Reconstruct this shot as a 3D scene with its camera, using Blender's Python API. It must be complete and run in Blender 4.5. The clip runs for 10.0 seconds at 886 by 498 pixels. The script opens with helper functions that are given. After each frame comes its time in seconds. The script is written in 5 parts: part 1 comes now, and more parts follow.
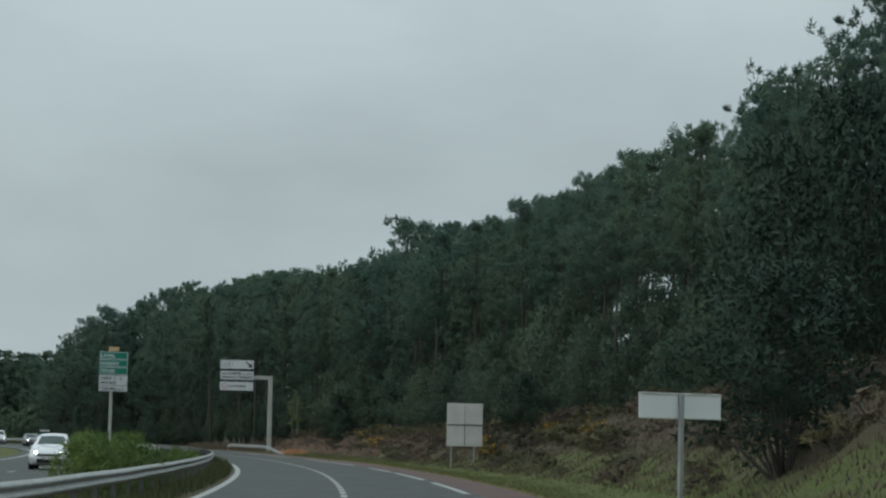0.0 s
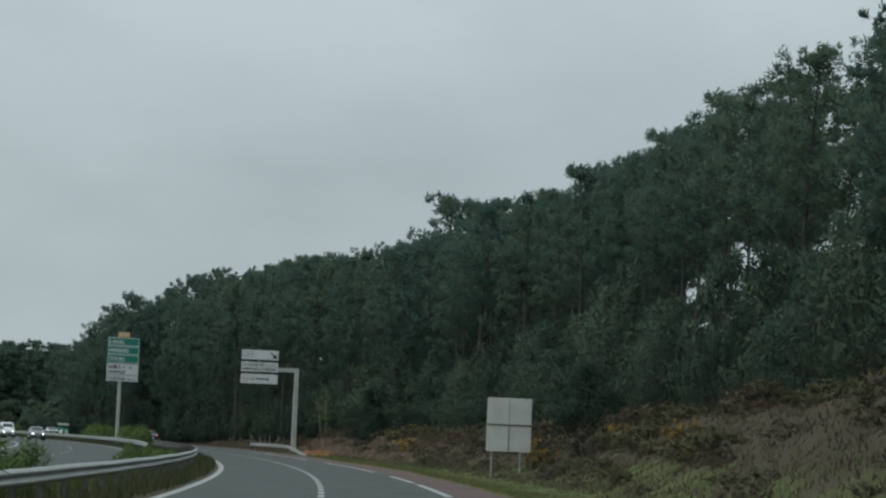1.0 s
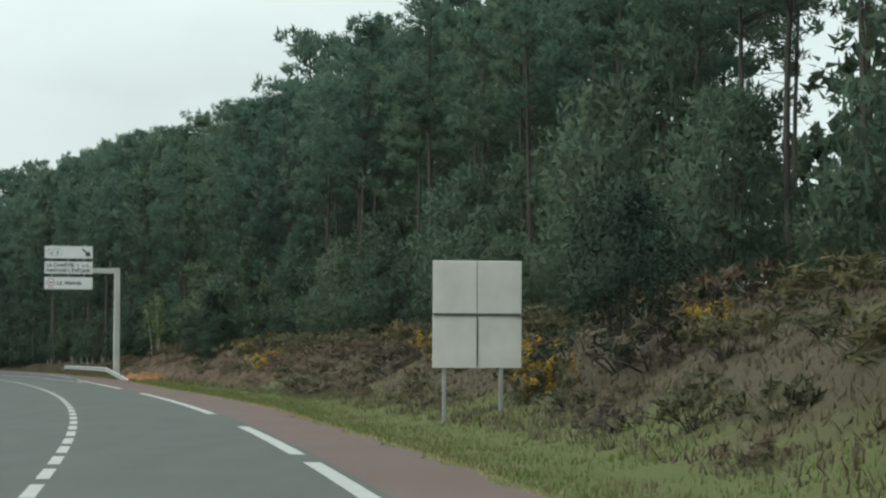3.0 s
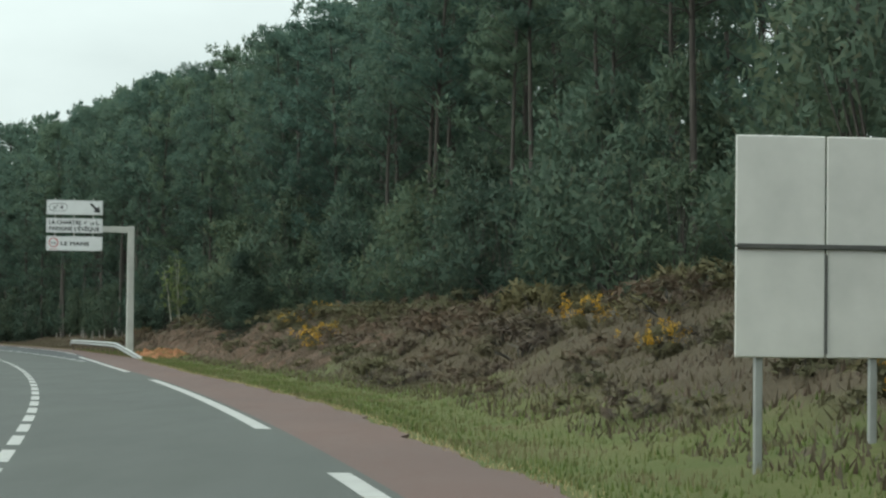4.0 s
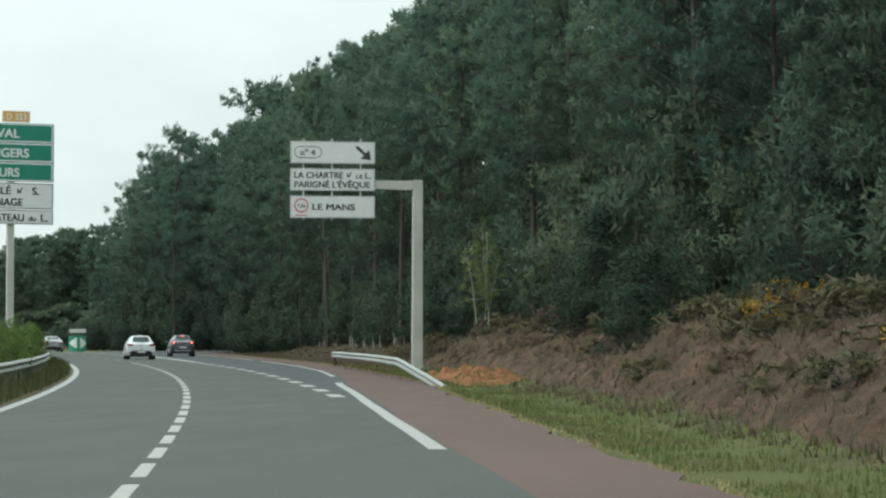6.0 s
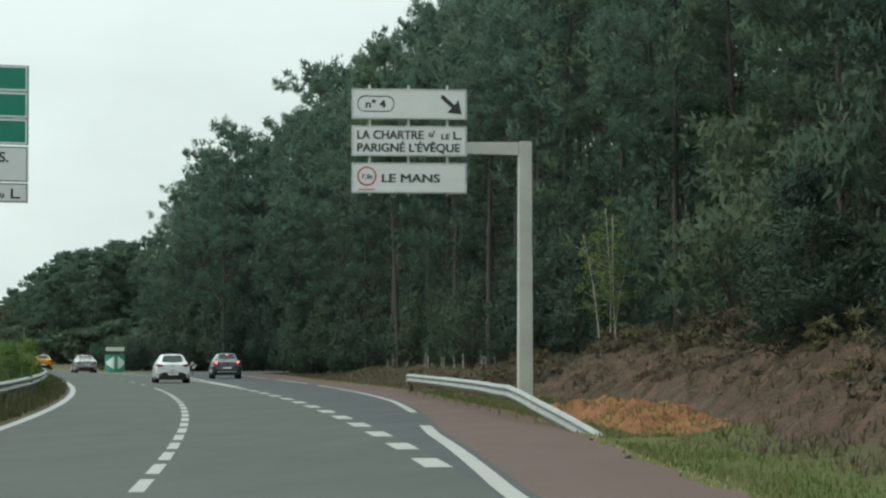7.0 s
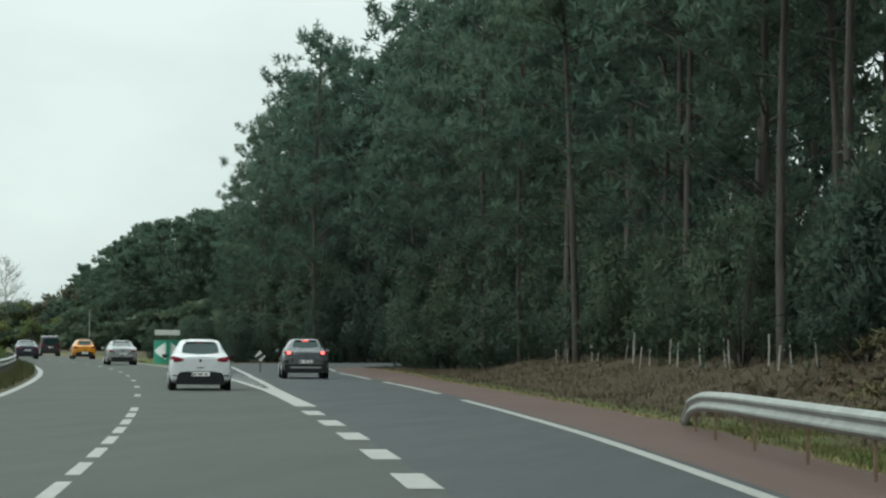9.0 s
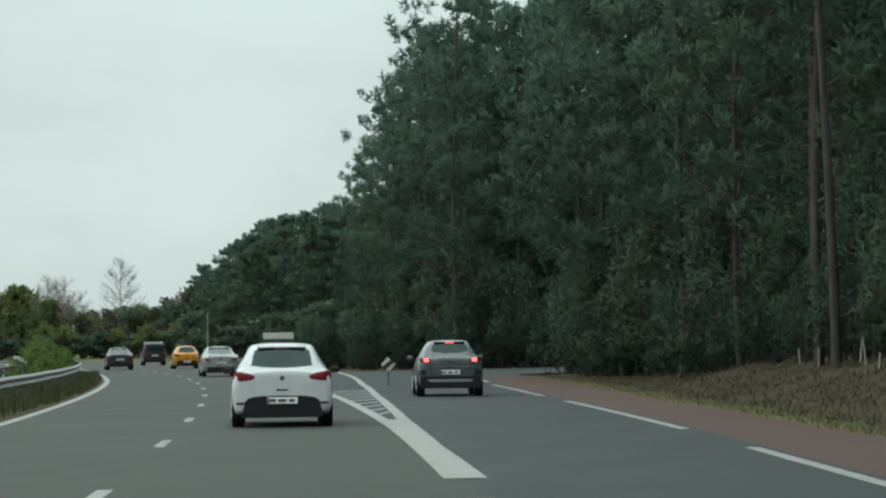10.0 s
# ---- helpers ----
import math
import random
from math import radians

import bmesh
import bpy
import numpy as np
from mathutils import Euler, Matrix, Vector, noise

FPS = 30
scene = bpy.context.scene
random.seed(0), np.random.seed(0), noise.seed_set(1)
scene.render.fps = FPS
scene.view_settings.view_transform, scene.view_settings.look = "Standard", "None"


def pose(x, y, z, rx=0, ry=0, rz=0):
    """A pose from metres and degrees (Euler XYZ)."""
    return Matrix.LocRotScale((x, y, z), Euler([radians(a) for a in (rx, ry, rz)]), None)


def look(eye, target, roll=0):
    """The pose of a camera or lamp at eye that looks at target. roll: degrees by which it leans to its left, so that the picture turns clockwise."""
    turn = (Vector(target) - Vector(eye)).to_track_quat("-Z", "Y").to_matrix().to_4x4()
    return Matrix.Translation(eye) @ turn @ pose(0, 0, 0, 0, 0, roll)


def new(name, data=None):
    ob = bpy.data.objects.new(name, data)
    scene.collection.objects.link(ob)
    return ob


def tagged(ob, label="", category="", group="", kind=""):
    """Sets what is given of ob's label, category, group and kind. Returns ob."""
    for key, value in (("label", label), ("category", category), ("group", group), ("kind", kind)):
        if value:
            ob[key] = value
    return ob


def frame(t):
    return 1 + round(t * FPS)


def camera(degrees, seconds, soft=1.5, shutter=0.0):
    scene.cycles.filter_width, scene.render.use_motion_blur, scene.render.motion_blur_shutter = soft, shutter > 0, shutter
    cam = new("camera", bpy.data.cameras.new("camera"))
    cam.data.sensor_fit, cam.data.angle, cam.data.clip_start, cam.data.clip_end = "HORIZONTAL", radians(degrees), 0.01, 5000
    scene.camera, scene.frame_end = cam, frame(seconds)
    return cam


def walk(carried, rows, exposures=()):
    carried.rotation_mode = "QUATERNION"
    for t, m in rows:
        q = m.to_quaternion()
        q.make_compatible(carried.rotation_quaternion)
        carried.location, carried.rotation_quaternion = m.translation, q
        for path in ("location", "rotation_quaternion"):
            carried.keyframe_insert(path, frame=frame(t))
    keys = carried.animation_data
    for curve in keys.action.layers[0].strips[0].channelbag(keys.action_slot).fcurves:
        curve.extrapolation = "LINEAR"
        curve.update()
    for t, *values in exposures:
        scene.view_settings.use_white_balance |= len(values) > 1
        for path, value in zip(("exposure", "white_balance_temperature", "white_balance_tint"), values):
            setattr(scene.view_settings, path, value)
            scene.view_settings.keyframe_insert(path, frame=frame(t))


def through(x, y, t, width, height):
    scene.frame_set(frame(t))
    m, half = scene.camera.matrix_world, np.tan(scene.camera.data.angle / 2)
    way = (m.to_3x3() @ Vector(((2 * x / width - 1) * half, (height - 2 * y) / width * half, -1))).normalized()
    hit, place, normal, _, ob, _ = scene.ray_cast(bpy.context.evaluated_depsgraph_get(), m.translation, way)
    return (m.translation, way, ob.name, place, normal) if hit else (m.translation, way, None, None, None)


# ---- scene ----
# ---- camera and its drive ----
cam = camera(18.57, 10.0, soft=2.3)
EYE = 1.46
# seconds, x, y, heading to the left of +y, tilt upward, roll (degrees)
DRIVE = [
    (0.0, 0.48, 0.00, 2.68, 4.07, 1.15),
    (0.5, 0.18, 13.97, 3.33, 4.55, 1.58),
    (1.0, -0.45, 28.02, 3.76, 4.11, 2.45),
    (1.5, -1.34, 42.15, 3.46, 4.21, 2.04),
    (2.0, -2.45, 56.37, 2.52, 3.87, 2.12),
    (2.2, -2.94, 62.08, 1.48, 3.31, 1.28),
    (3.3, -5.97, 93.72, 0.43, 2.28, 0.13),
    (3.5, -6.59, 99.52, 0.15, 2.38, 0.37),
    (4.0, -8.23, 114.06, 0.94, 1.78, 0.58),
    (4.5, -10.02, 128.68, 4.06, 2.35, 0.69),
    (4.7, -10.79, 134.54, 5.34, 2.29, 0.23),
    (5.0, -11.99, 143.36, 5.02, 1.94, -0.01),
    (5.5, -14.14, 158.11, 5.84, 2.17, 0.39),
    (6.0, -16.46, 172.93, 6.74, 1.86, 0.15),
    (6.2, -17.44, 178.87, 7.54, 1.92, 0.14),
    (7.3, -23.29, 211.72, 8.16, 2.27, 0.05),
    (7.5, -24.44, 217.72, 8.13, 1.67, 0.23),
    (8.0, -27.43, 232.76, 9.37, 2.27, 0.00),
    (8.5, -30.61, 247.84, 9.36, 2.36, 0.52),
    (9.0, -33.98, 262.97, 10.38, 1.96, 0.28),
    (9.5, -37.56, 278.13, 11.99, 1.41, -0.54),
    (10.0, -41.36, 293.32, 13.22, 1.99, -0.73),
]
walk(cam, [(t, pose(x, y, EYE, 90 + tilt, 0, yaw) @ pose(0, 0, 0, 0, 0, roll)) for t, x, y, yaw, tilt, roll in DRIVE],
     exposures=[(0.0, -0.72, 6000, 3), (2.0, -0.62, 6050, 3), (3.3, 0.2, 6400, 0), (6.0, 0.2, 6400, 0), (7.3, 0.04, 6420, -1), (8.5, 0.1, 6420, -1), (10.0, -0.17, 6300, -2)])

# ---- overcast sky and soft sun ----
SUN_ELEVATION, SUN_ROTATION = radians(34), radians(240)
world = bpy.data.worlds.new("overcast")
scene.world = world
world.use_nodes = True
wn, wl = world.node_tree.nodes, world.node_tree.links
wn.clear()
w_out = wn.new("ShaderNodeOutputWorld")
w_sky = wn.new("ShaderNodeTexSky")
w_sky.sky_type, w_sky.sun_disc = "NISHITA", False
w_sky.sun_elevation, w_sky.sun_rotation = SUN_ELEVATION, SUN_ROTATION
w_skybg = wn.new("ShaderNodeBackground")
w_skybg.inputs["Strength"].default_value = 0.06
wl.new(w_sky.outputs[0], w_skybg.inputs["Color"])
w_co = wn.new("ShaderNodeTexCoord")
w_map = wn.new("ShaderNodeMapping")
w_map.inputs["Scale"].default_value = (1.0, 1.0, 2.2)
wl.new(w_co.outputs["Generated"], w_map.inputs["Vector"])
w_n = wn.new("ShaderNodeTexNoise")
w_n.inputs["Scale"].default_value, w_n.inputs["Detail"].default_value, w_n.inputs["Roughness"].default_value = 5.5, 6.0, 0.52
wl.new(w_map.outputs[0], w_n.inputs["Vector"])
w_ramp = wn.new("ShaderNodeValToRGB")
w_ramp.color_ramp.elements[0].position, w_ramp.color_ramp.elements[1].position = 0.28, 0.60
w_ramp.color_ramp.elements[0].color, w_ramp.color_ramp.elements[1].color = (0.69, 0.745, 0.755, 1), (0.84, 0.90, 0.905, 1)
wl.new(w_n.outputs["Fac"], w_ramp.inputs[0])
# an overcast sky is about three times as bright overhead as at the horizon
w_sep = wn.new("ShaderNodeSeparateXYZ")
wl.new(w_co.outputs["Generated"], w_sep.inputs[0])
w_up = wn.new("ShaderNodeMapRange")
w_up.inputs["From Min"].default_value, w_up.inputs["From Max"].default_value = 0.10, 1.0
w_up.inputs["To Min"].default_value, w_up.inputs["To Max"].default_value = 1.0, 2.8
wl.new(w_sep.outputs["Z"], w_up.inputs["Value"])
w_cloud = wn.new("ShaderNodeBackground")
wl.new(w_up.outputs[0], w_cloud.inputs["Strength"])
wl.new(w_ramp.outputs[0], w_cloud.inputs["Color"])
w_mix = wn.new("ShaderNodeMixShader")
w_mix.inputs[0].default_value = 0.93
wl.new(w_skybg.outputs[0], w_mix.inputs[1])
wl.new(w_cloud.outputs[0], w_mix.inputs[2])
wl.new(w_mix.outputs[0], w_out.inputs[0])
sun_data = bpy.data.lights.new("sun", "SUN")
sun_data.energy, sun_data.angle, sun_data.color = 1.5, radians(35), (1.0, 0.97, 0.92)
sun = new("sun", sun_data)
sun.matrix_basis = look((0, 0, 60), (0 - math.sin(SUN_ROTATION) * 10, 0 - math.cos(SUN_ROTATION) * 10, 60 - 10 * math.tan(SUN_ELEVATION)))
# ---- materials ----
class Nodes:
    """Short hand for one procedural material."""

    def __init__(self, name, rough=0.6, metal=0.0, spec=0.5):
        self.m = bpy.data.materials.new(name)
        self.m.use_nodes = True
        self.t = self.m.node_tree
        self.b = self.t.nodes["Principled BSDF"]
        self.b.inputs["Roughness"].default_value = rough
        self.b.inputs["Metallic"].default_value = metal
        self.b.inputs["Specular IOR Level"].default_value = spec
        self.co = self.t.nodes.new("ShaderNodeTexCoord")

    def link(self, a, b):
        self.t.links.new(a, b)

    def noise(self, scale, detail=4.0, rough=0.55, stretch=None, space="Object"):
        n = self.t.nodes.new("ShaderNodeTexNoise")
        n.inputs["Scale"].default_value, n.inputs["Detail"].default_value, n.inputs["Roughness"].default_value = scale, detail, rough
        if stretch:
            mp = self.t.nodes.new("ShaderNodeMapping")
            mp.inputs["Scale"].default_value = stretch
            self.link(self.co.outputs[space], mp.inputs["Vector"])
            self.link(mp.outputs[0], n.inputs["Vector"])
        else:
            self.link(self.co.outputs[space], n.inputs["Vector"])
        return n.outputs["Fac"]

    def ramp(self, fac, *stops):
        r = self.t.nodes.new("ShaderNodeValToRGB")
        el = r.color_ramp.elements
        while len(el) < len(stops):
            el.new(0.5)
        for e, (pos, col) in zip(el, stops):
            e.position, e.color = pos, (*col, 1)
        self.link(fac, r.inputs[0])
        return r.outputs[0]

    def mix(self, fac, a, b, mode="MIX"):
        x = self.t.nodes.new("ShaderNodeMix")
        x.data_type, x.blend_type = "RGBA", mode
        for sock, v in ((x.inputs[0], fac), (x.inputs[6], a), (x.inputs[7], b)):
            if isinstance(v, (int, float)):
                sock.default_value = v
            elif isinstance(v, tuple):
                sock.default_value = (*v, 1)
            else:
                self.link(v, sock)
        return x.outputs[2]

    def color(self, v):
        if isinstance(v, tuple):
            self.b.inputs["Base Color"].default_value = (*v, 1)
        else:
            self.link(v, self.b.inputs["Base Color"])
        return self

    def bump(self, fac, strength=0.3, distance=0.02):
        bp = self.t.nodes.new("ShaderNodeBump")
        bp.inputs["Strength"].default_value, bp.inputs["Distance"].default_value = strength, distance
        self.link(fac, bp.inputs["Height"])
        self.link(bp.outputs[0], self.b.inputs["Normal"])
        return self

    def rough(self, fac, lo, hi):
        mr = self.t.nodes.new("ShaderNodeMapRange")
        mr.inputs["To Min"].default_value, mr.inputs["To Max"].default_value = lo, hi
        self.link(fac, mr.inputs["Value"])
        self.link(mr.outputs[0], self.b.inputs["Roughness"])
        return self

    def island(self):
        return self.t.nodes.new("ShaderNodeNewGeometry").outputs["Random Per Island"]

    def object_random(self):
        return self.t.nodes.new("ShaderNodeObjectInfo").outputs["Random"]

    def attribute(self, name):
        a = self.t.nodes.new("ShaderNodeAttribute")
        a.attribute_name = name
        return a.outputs["Fac"]


def plain(name, col, rough=0.5, metal=0.0, spec=0.5, vary=0.12, scale=6.0):
    n = Nodes(name, rough, metal, spec)
    f = n.noise(scale, 5.0)
    lo = tuple(c * (1 - vary) for c in col)
    hi = tuple(min(1.0, c * (1 + vary)) for c in col)
    n.color(n.ramp(f, (0.3, lo), (0.7, hi))).rough(n.noise(scale * 3), max(0.02, rough - 0.08), min(1.0, rough + 0.08))
    return n.m


def asphalt(name, dark, light):
    n = Nodes(name, 0.8, spec=0.3)
    big, wear, grit = n.noise(0.12, 3.0), n.noise(1.1, 5.0, stretch=(1.0, 0.15, 1.0)), n.noise(55.0, 3.0)
    base = n.ramp(big, (0.3, dark), (0.7, light))
    base = n.mix(0.38, base, n.ramp(wear, (0.35, dark), (0.68, light)))
    base = n.mix(0.30, base, n.ramp(grit, (0.35, tuple(c * 0.55 for c in dark)), (0.7, tuple(c * 1.35 for c in light))))
    return n.color(base).bump(grit, 0.35, 0.01).rough(wear, 0.65, 0.9).m


M_ROAD = asphalt("asphalt", (0.033, 0.0375, 0.0335), (0.047, 0.052, 0.0455))
M_EXIT = asphalt("newer asphalt", (0.027, 0.032, 0.035), (0.037, 0.043, 0.046))
M_RED = asphalt("red shoulder asphalt", (0.060, 0.033, 0.027), (0.092, 0.053, 0.043))


def worn_paint():
    n = Nodes("worn road paint", 0.6)
    f, g = n.noise(3.0, 6.0, 0.7), n.noise(40.0, 3.0)
    c = n.ramp(f, (0.25, (0.15, 0.15, 0.14)), (0.5, (0.245, 0.245, 0.23)), (0.8, (0.31, 0.31, 0.295)))
    return n.color(n.mix(0.25, c, n.ramp(g, (0.3, (0.14, 0.14, 0.13)), (0.65, (0.31, 0.31, 0.295))))).bump(g, 0.2, 0.004).m


def faded_paint():
    n = Nodes("faded road paint", 0.7)
    f = n.noise(5.0, 6.0, 0.75)
    return n.color(n.ramp(f, (0.42, (0.06, 0.062, 0.06)), (0.56, (0.34, 0.34, 0.325)))).m


M_PAINT, M_FADED = worn_paint(), faded_paint()


def ground_mat():
    """Grass by the road, leaf litter and heath under the trees, by the attribute 'litter'."""
    n = Nodes("verge and forest floor", 0.95, spec=0.15)
    a, b, c = n.noise(0.35, 5.0), n.noise(2.5, 6.0, 0.65), n.noise(18.0, 5.0, 0.7)
    grass = n.mix(b, n.ramp(a, (0.35, (0.060, 0.085, 0.020)), (0.65, (0.105, 0.108, 0.042))), n.ramp(c, (0.3, (0.045, 0.070, 0.016)), (0.7, (0.140, 0.130, 0.062))))
    litter = n.mix(b, n.ramp(a, (0.3, (0.046, 0.041, 0.025)), (0.7, (0.084, 0.066, 0.042))), n.ramp(c, (0.3, (0.030, 0.028, 0.018)), (0.7, (0.112, 0.082, 0.055))))
    return n.color(n.mix(n.attribute("litter"), grass, litter)).bump(c, 0.8, 0.08).m


def soil_mat():
    n = Nodes("orange clay soil", 0.95, spec=0.1)
    a, b = n.noise(1.2, 6.0, 0.7), n.noise(9.0, 6.0, 0.7)
    return n.color(n.mix(b, n.ramp(a, (0.3, (0.19, 0.085, 0.045)), (0.7, (0.40, 0.175, 0.075))), n.ramp(b, (0.35, (0.13, 0.07, 0.045)), (0.7, (0.36, 0.19, 0.105))))).bump(b, 1.0, 0.15).m


def brown_soil_mat():
    n = Nodes("reddish brown earth", 0.95, spec=0.1)
    a, b, c = n.noise(1.1, 6.0, 0.7), n.noise(3.0, 6.0, 0.75), n.noise(13.0, 6.0, 0.75)
    low = n.ramp(a, (0.34, (0.050, 0.038, 0.030)), (0.5, (0.105, 0.068, 0.052)), (0.66, (0.210, 0.125, 0.092)))
    return n.color(n.mix(b, low, n.ramp(c, (0.34, (0.036, 0.032, 0.020)), (0.66, (0.170, 0.130, 0.095))))).bump(c, 1.0, 0.12).m


M_GROUND, M_SOIL, M_BROWNSOIL = ground_mat(), soil_mat(), brown_soil_mat()


def leaf_mat(name, dark, light, through=0.25, warm=None, patches=None):
    n = Nodes(name, 0.75, spec=0.12)
    col = n.ramp(n.island(), (0.0, dark), (0.75, light), (1.0, warm or light))
    tone = n.ramp(n.object_random(), (0.0, (0.80, 0.88, 0.86)), (0.5, (1.0, 1.0, 0.94)), (1.0, (1.16, 1.10, 0.92)))
    col = n.mix(1.0, col, tone, "MULTIPLY")
    if patches:
        col = n.mix(n.ramp(n.noise(0.45, 4.0, 0.6), (0.45, (0, 0, 0)), (0.62, (1, 1, 1))), col, patches)
    n.color(col)
    tr = n.t.nodes.new("ShaderNodeBsdfTranslucent")
    n.link(col, tr.inputs["Color"])
    ms = n.t.nodes.new("ShaderNodeMixShader")
    ms.inputs[0].default_value = through
    n.link(n.b.outputs[0], ms.inputs[1])
    n.link(tr.outputs[0], ms.inputs[2])
    n.link(ms.outputs[0], n.t.nodes["Material Output"].inputs["Surface"])
    return n.m


# the bluish haze over the wood is put into the next three leaf colours
M_NEEDLE = leaf_mat("pine needles", (0.076, 0.118, 0.096), (0.091, 0.136, 0.109), 0.46, (0.108, 0.142, 0.103))
M_OAK = leaf_mat("dark evergreen leaves", (0.065, 0.098, 0.075), (0.083, 0.117, 0.087), 0.42, (0.100, 0.113, 0.078))
# M_OAK's leaves again, with the canopy's deep shade put into the colour
M_SHADELEAF = leaf_mat("evergreen leaves darkened for canopy shade", (0.044, 0.069, 0.055), (0.061, 0.089, 0.070), 0.42, (0.074, 0.086, 0.062))
M_BIRCHLEAF = leaf_mat("young birch leaves", (0.098, 0.138, 0.048), (0.175, 0.210, 0.078), 0.45)
M_BROOM = leaf_mat("green broom", (0.070, 0.108, 0.034), (0.115, 0.165, 0.056), 0.4)
M_HEATH = leaf_mat("dry bracken and heath", (0.066, 0.050, 0.042), (0.118, 0.088, 0.070), 0.3, (0.110, 0.098, 0.086), patches=(0.085, 0.078, 0.045))
M_SCRUB = leaf_mat("olive heath scrub", (0.066, 0.064, 0.038), (0.112, 0.104, 0.062), 0.3, (0.130, 0.110, 0.070))
M_YEW = leaf_mat("very dark evergreen leaves", (0.022, 0.038, 0.031), (0.040, 0.062, 0.048), 0.25)
M_GORSE = leaf_mat("yellow gorse flowers", (0.26, 0.15, 0.020), (0.44, 0.27, 0.045), 0.3)
M_GRASS = leaf_mat("grass blades", (0.050, 0.080, 0.022), (0.098, 0.130, 0.042), 0.3, (0.190, 0.175, 0.100), patches=(0.145, 0.125, 0.070))
M_STRAW = leaf_mat("dead straw grass", (0.17, 0.145, 0.085), (0.27, 0.235, 0.145), 0.2)
M_DULL = leaf_mat("budding grey-brown twigs", (0.072, 0.074, 0.052), (0.112, 0.108, 0.076), 0.3)
M_ROUGH = leaf_mat("rough median grass", (0.040, 0.046, 0.020), (0.085, 0.090, 0.040), 0.2, (0.120, 0.105, 0.060))
M_BARE = leaf_mat("bare twigs", (0.16, 0.145, 0.135), (0.28, 0.26, 0.245), 0.0)
M_SPRING = leaf_mat("spring leaves", (0.085, 0.110, 0.044), (0.125, 0.150, 0.060), 0.42, (0.135, 0.130, 0.068))


def bark_mat(name, dark, light):
    n = Nodes(name, 0.95, spec=0.1)
    f, g = n.noise(6.0, 6.0, 0.65, stretch=(1, 1, 0.25)), n.noise(0.5, 2.0)
    return n.color(n.mix(0.4, n.ramp(f, (0.35, dark), (0.68, light)), n.ramp(g, (0.3, dark), (0.7, light)))).bump(f, 0.8, 0.04).m


M_BARK = bark_mat("pine bark", (0.036, 0.034, 0.031), (0.082, 0.074, 0.066))
M_BIRCHBARK = bark_mat("pale birch bark", (0.20, 0.19, 0.16), (0.42, 0.40, 0.35))
# distance haze is put into this bark's pale grey
M_GREYBARK = bark_mat("hazy grey twig bark", (0.15, 0.14, 0.13), (0.26, 0.245, 0.23))
M_WOOD = bark_mat("weathered wood", (0.18, 0.17, 0.155), (0.36, 0.35, 0.32))
M_STEEL = plain("galvanised steel", (0.25, 0.26, 0.25), 0.55, 0.45, vary=0.18, scale=2.5)
M_STEELDARK = plain("dull steel post", (0.085, 0.085, 0.08), 0.7, 0.5, vary=0.25)
M_RUST = plain("rusty steel post", (0.17, 0.115, 0.08), 0.85, 0.1, vary=0.35)
M_ALU = plain("grey sign back", (0.46, 0.455, 0.43), 0.6, 0.15, vary=0.10, scale=1.6)
M_MAST = plain("matt grey mast", (0.40, 0.40, 0.37), 0.6, 0.3, vary=0.10, scale=1.2)
M_WHITE = plain("white reflective sheet", (0.54, 0.55, 0.55), 0.5, vary=0.04, scale=1.5)
M_GREEN = plain("green reflective sheet", (0.012, 0.16, 0.105), 0.45, vary=0.08, scale=1.5)
M_YELLOW = plain("ochre sign sheet", (0.55, 0.30, 0.05), 0.5, vary=0.08)
M_BLACK = plain("black sign film", (0.02, 0.021, 0.022), 0.5)
M_REDFILM = plain("red sign film", (0.36, 0.05, 0.055), 0.45)
M_CAR = {}
for cname, ccol, cmetal in (("white", (0.48, 0.49, 0.505), 0.0), ("orange", (0.50, 0.20, 0.012), 0.15), ("silver", (0.27, 0.28, 0.285), 0.5),
                            ("grey", (0.095, 0.10, 0.108), 0.5), ("navy", (0.016, 0.020, 0.034), 0.2), ("maroon", (0.024, 0.017, 0.024), 0.2), ("charcoal", (0.05, 0.052, 0.055), 0.3)):
    M_CAR[cname] = plain(cname + " car paint", ccol, 0.28, cmetal, vary=0.04, scale=0.8)
    M_CAR[cname].node_tree.nodes["Principled BSDF"].inputs["Coat Weight"].default_value = 0.6
M_TRIM = plain("black plastic trim", (0.012, 0.013, 0.014), 0.6, spec=0.2)
M_TYRE = plain("tyre rubber", (0.018, 0.018, 0.018), 0.8)
M_RIM = plain("alloy rim", (0.35, 0.36, 0.36), 0.35, 0.8)
M_PLATE = plain("plate sheet", (0.68, 0.68, 0.66), 0.45, vary=0.03)
# greenish reflections are put into the glass colour as a tint
M_GLASS = plain("car glass with green reflection tint", (0.012, 0.030, 0.028), 0.05, 0.0, 0.28, vary=0.1, scale=1.0)
# the same glass, paler and glossier to carry the sky's reflection
M_RAKED = plain("sloping car glass", (0.03, 0.045, 0.045), 0.06, 0.0, 0.9, vary=0.1, scale=1.0)
M_TAIL = plain("red tail lamp lens", (0.16, 0.010, 0.020), 0.2, vary=0.1)
M_CLEAR = plain("clear lamp lens", (0.55, 0.56, 0.56), 0.1, vary=0.05)


def glow(name, col, strength):
    n = Nodes(name, 0.3)
    n.color(col)
    n.b.inputs["Emission Color"].default_value = (*col, 1)
    n.b.inputs["Emission Strength"].default_value = strength
    return n.m


M_BRAKE = glow("lit brake lamp", (1.0, 0.10, 0.09), 4.0)
M_BEAM = glow("lit headlamp", (1.0, 0.97, 0.88), 6.0)
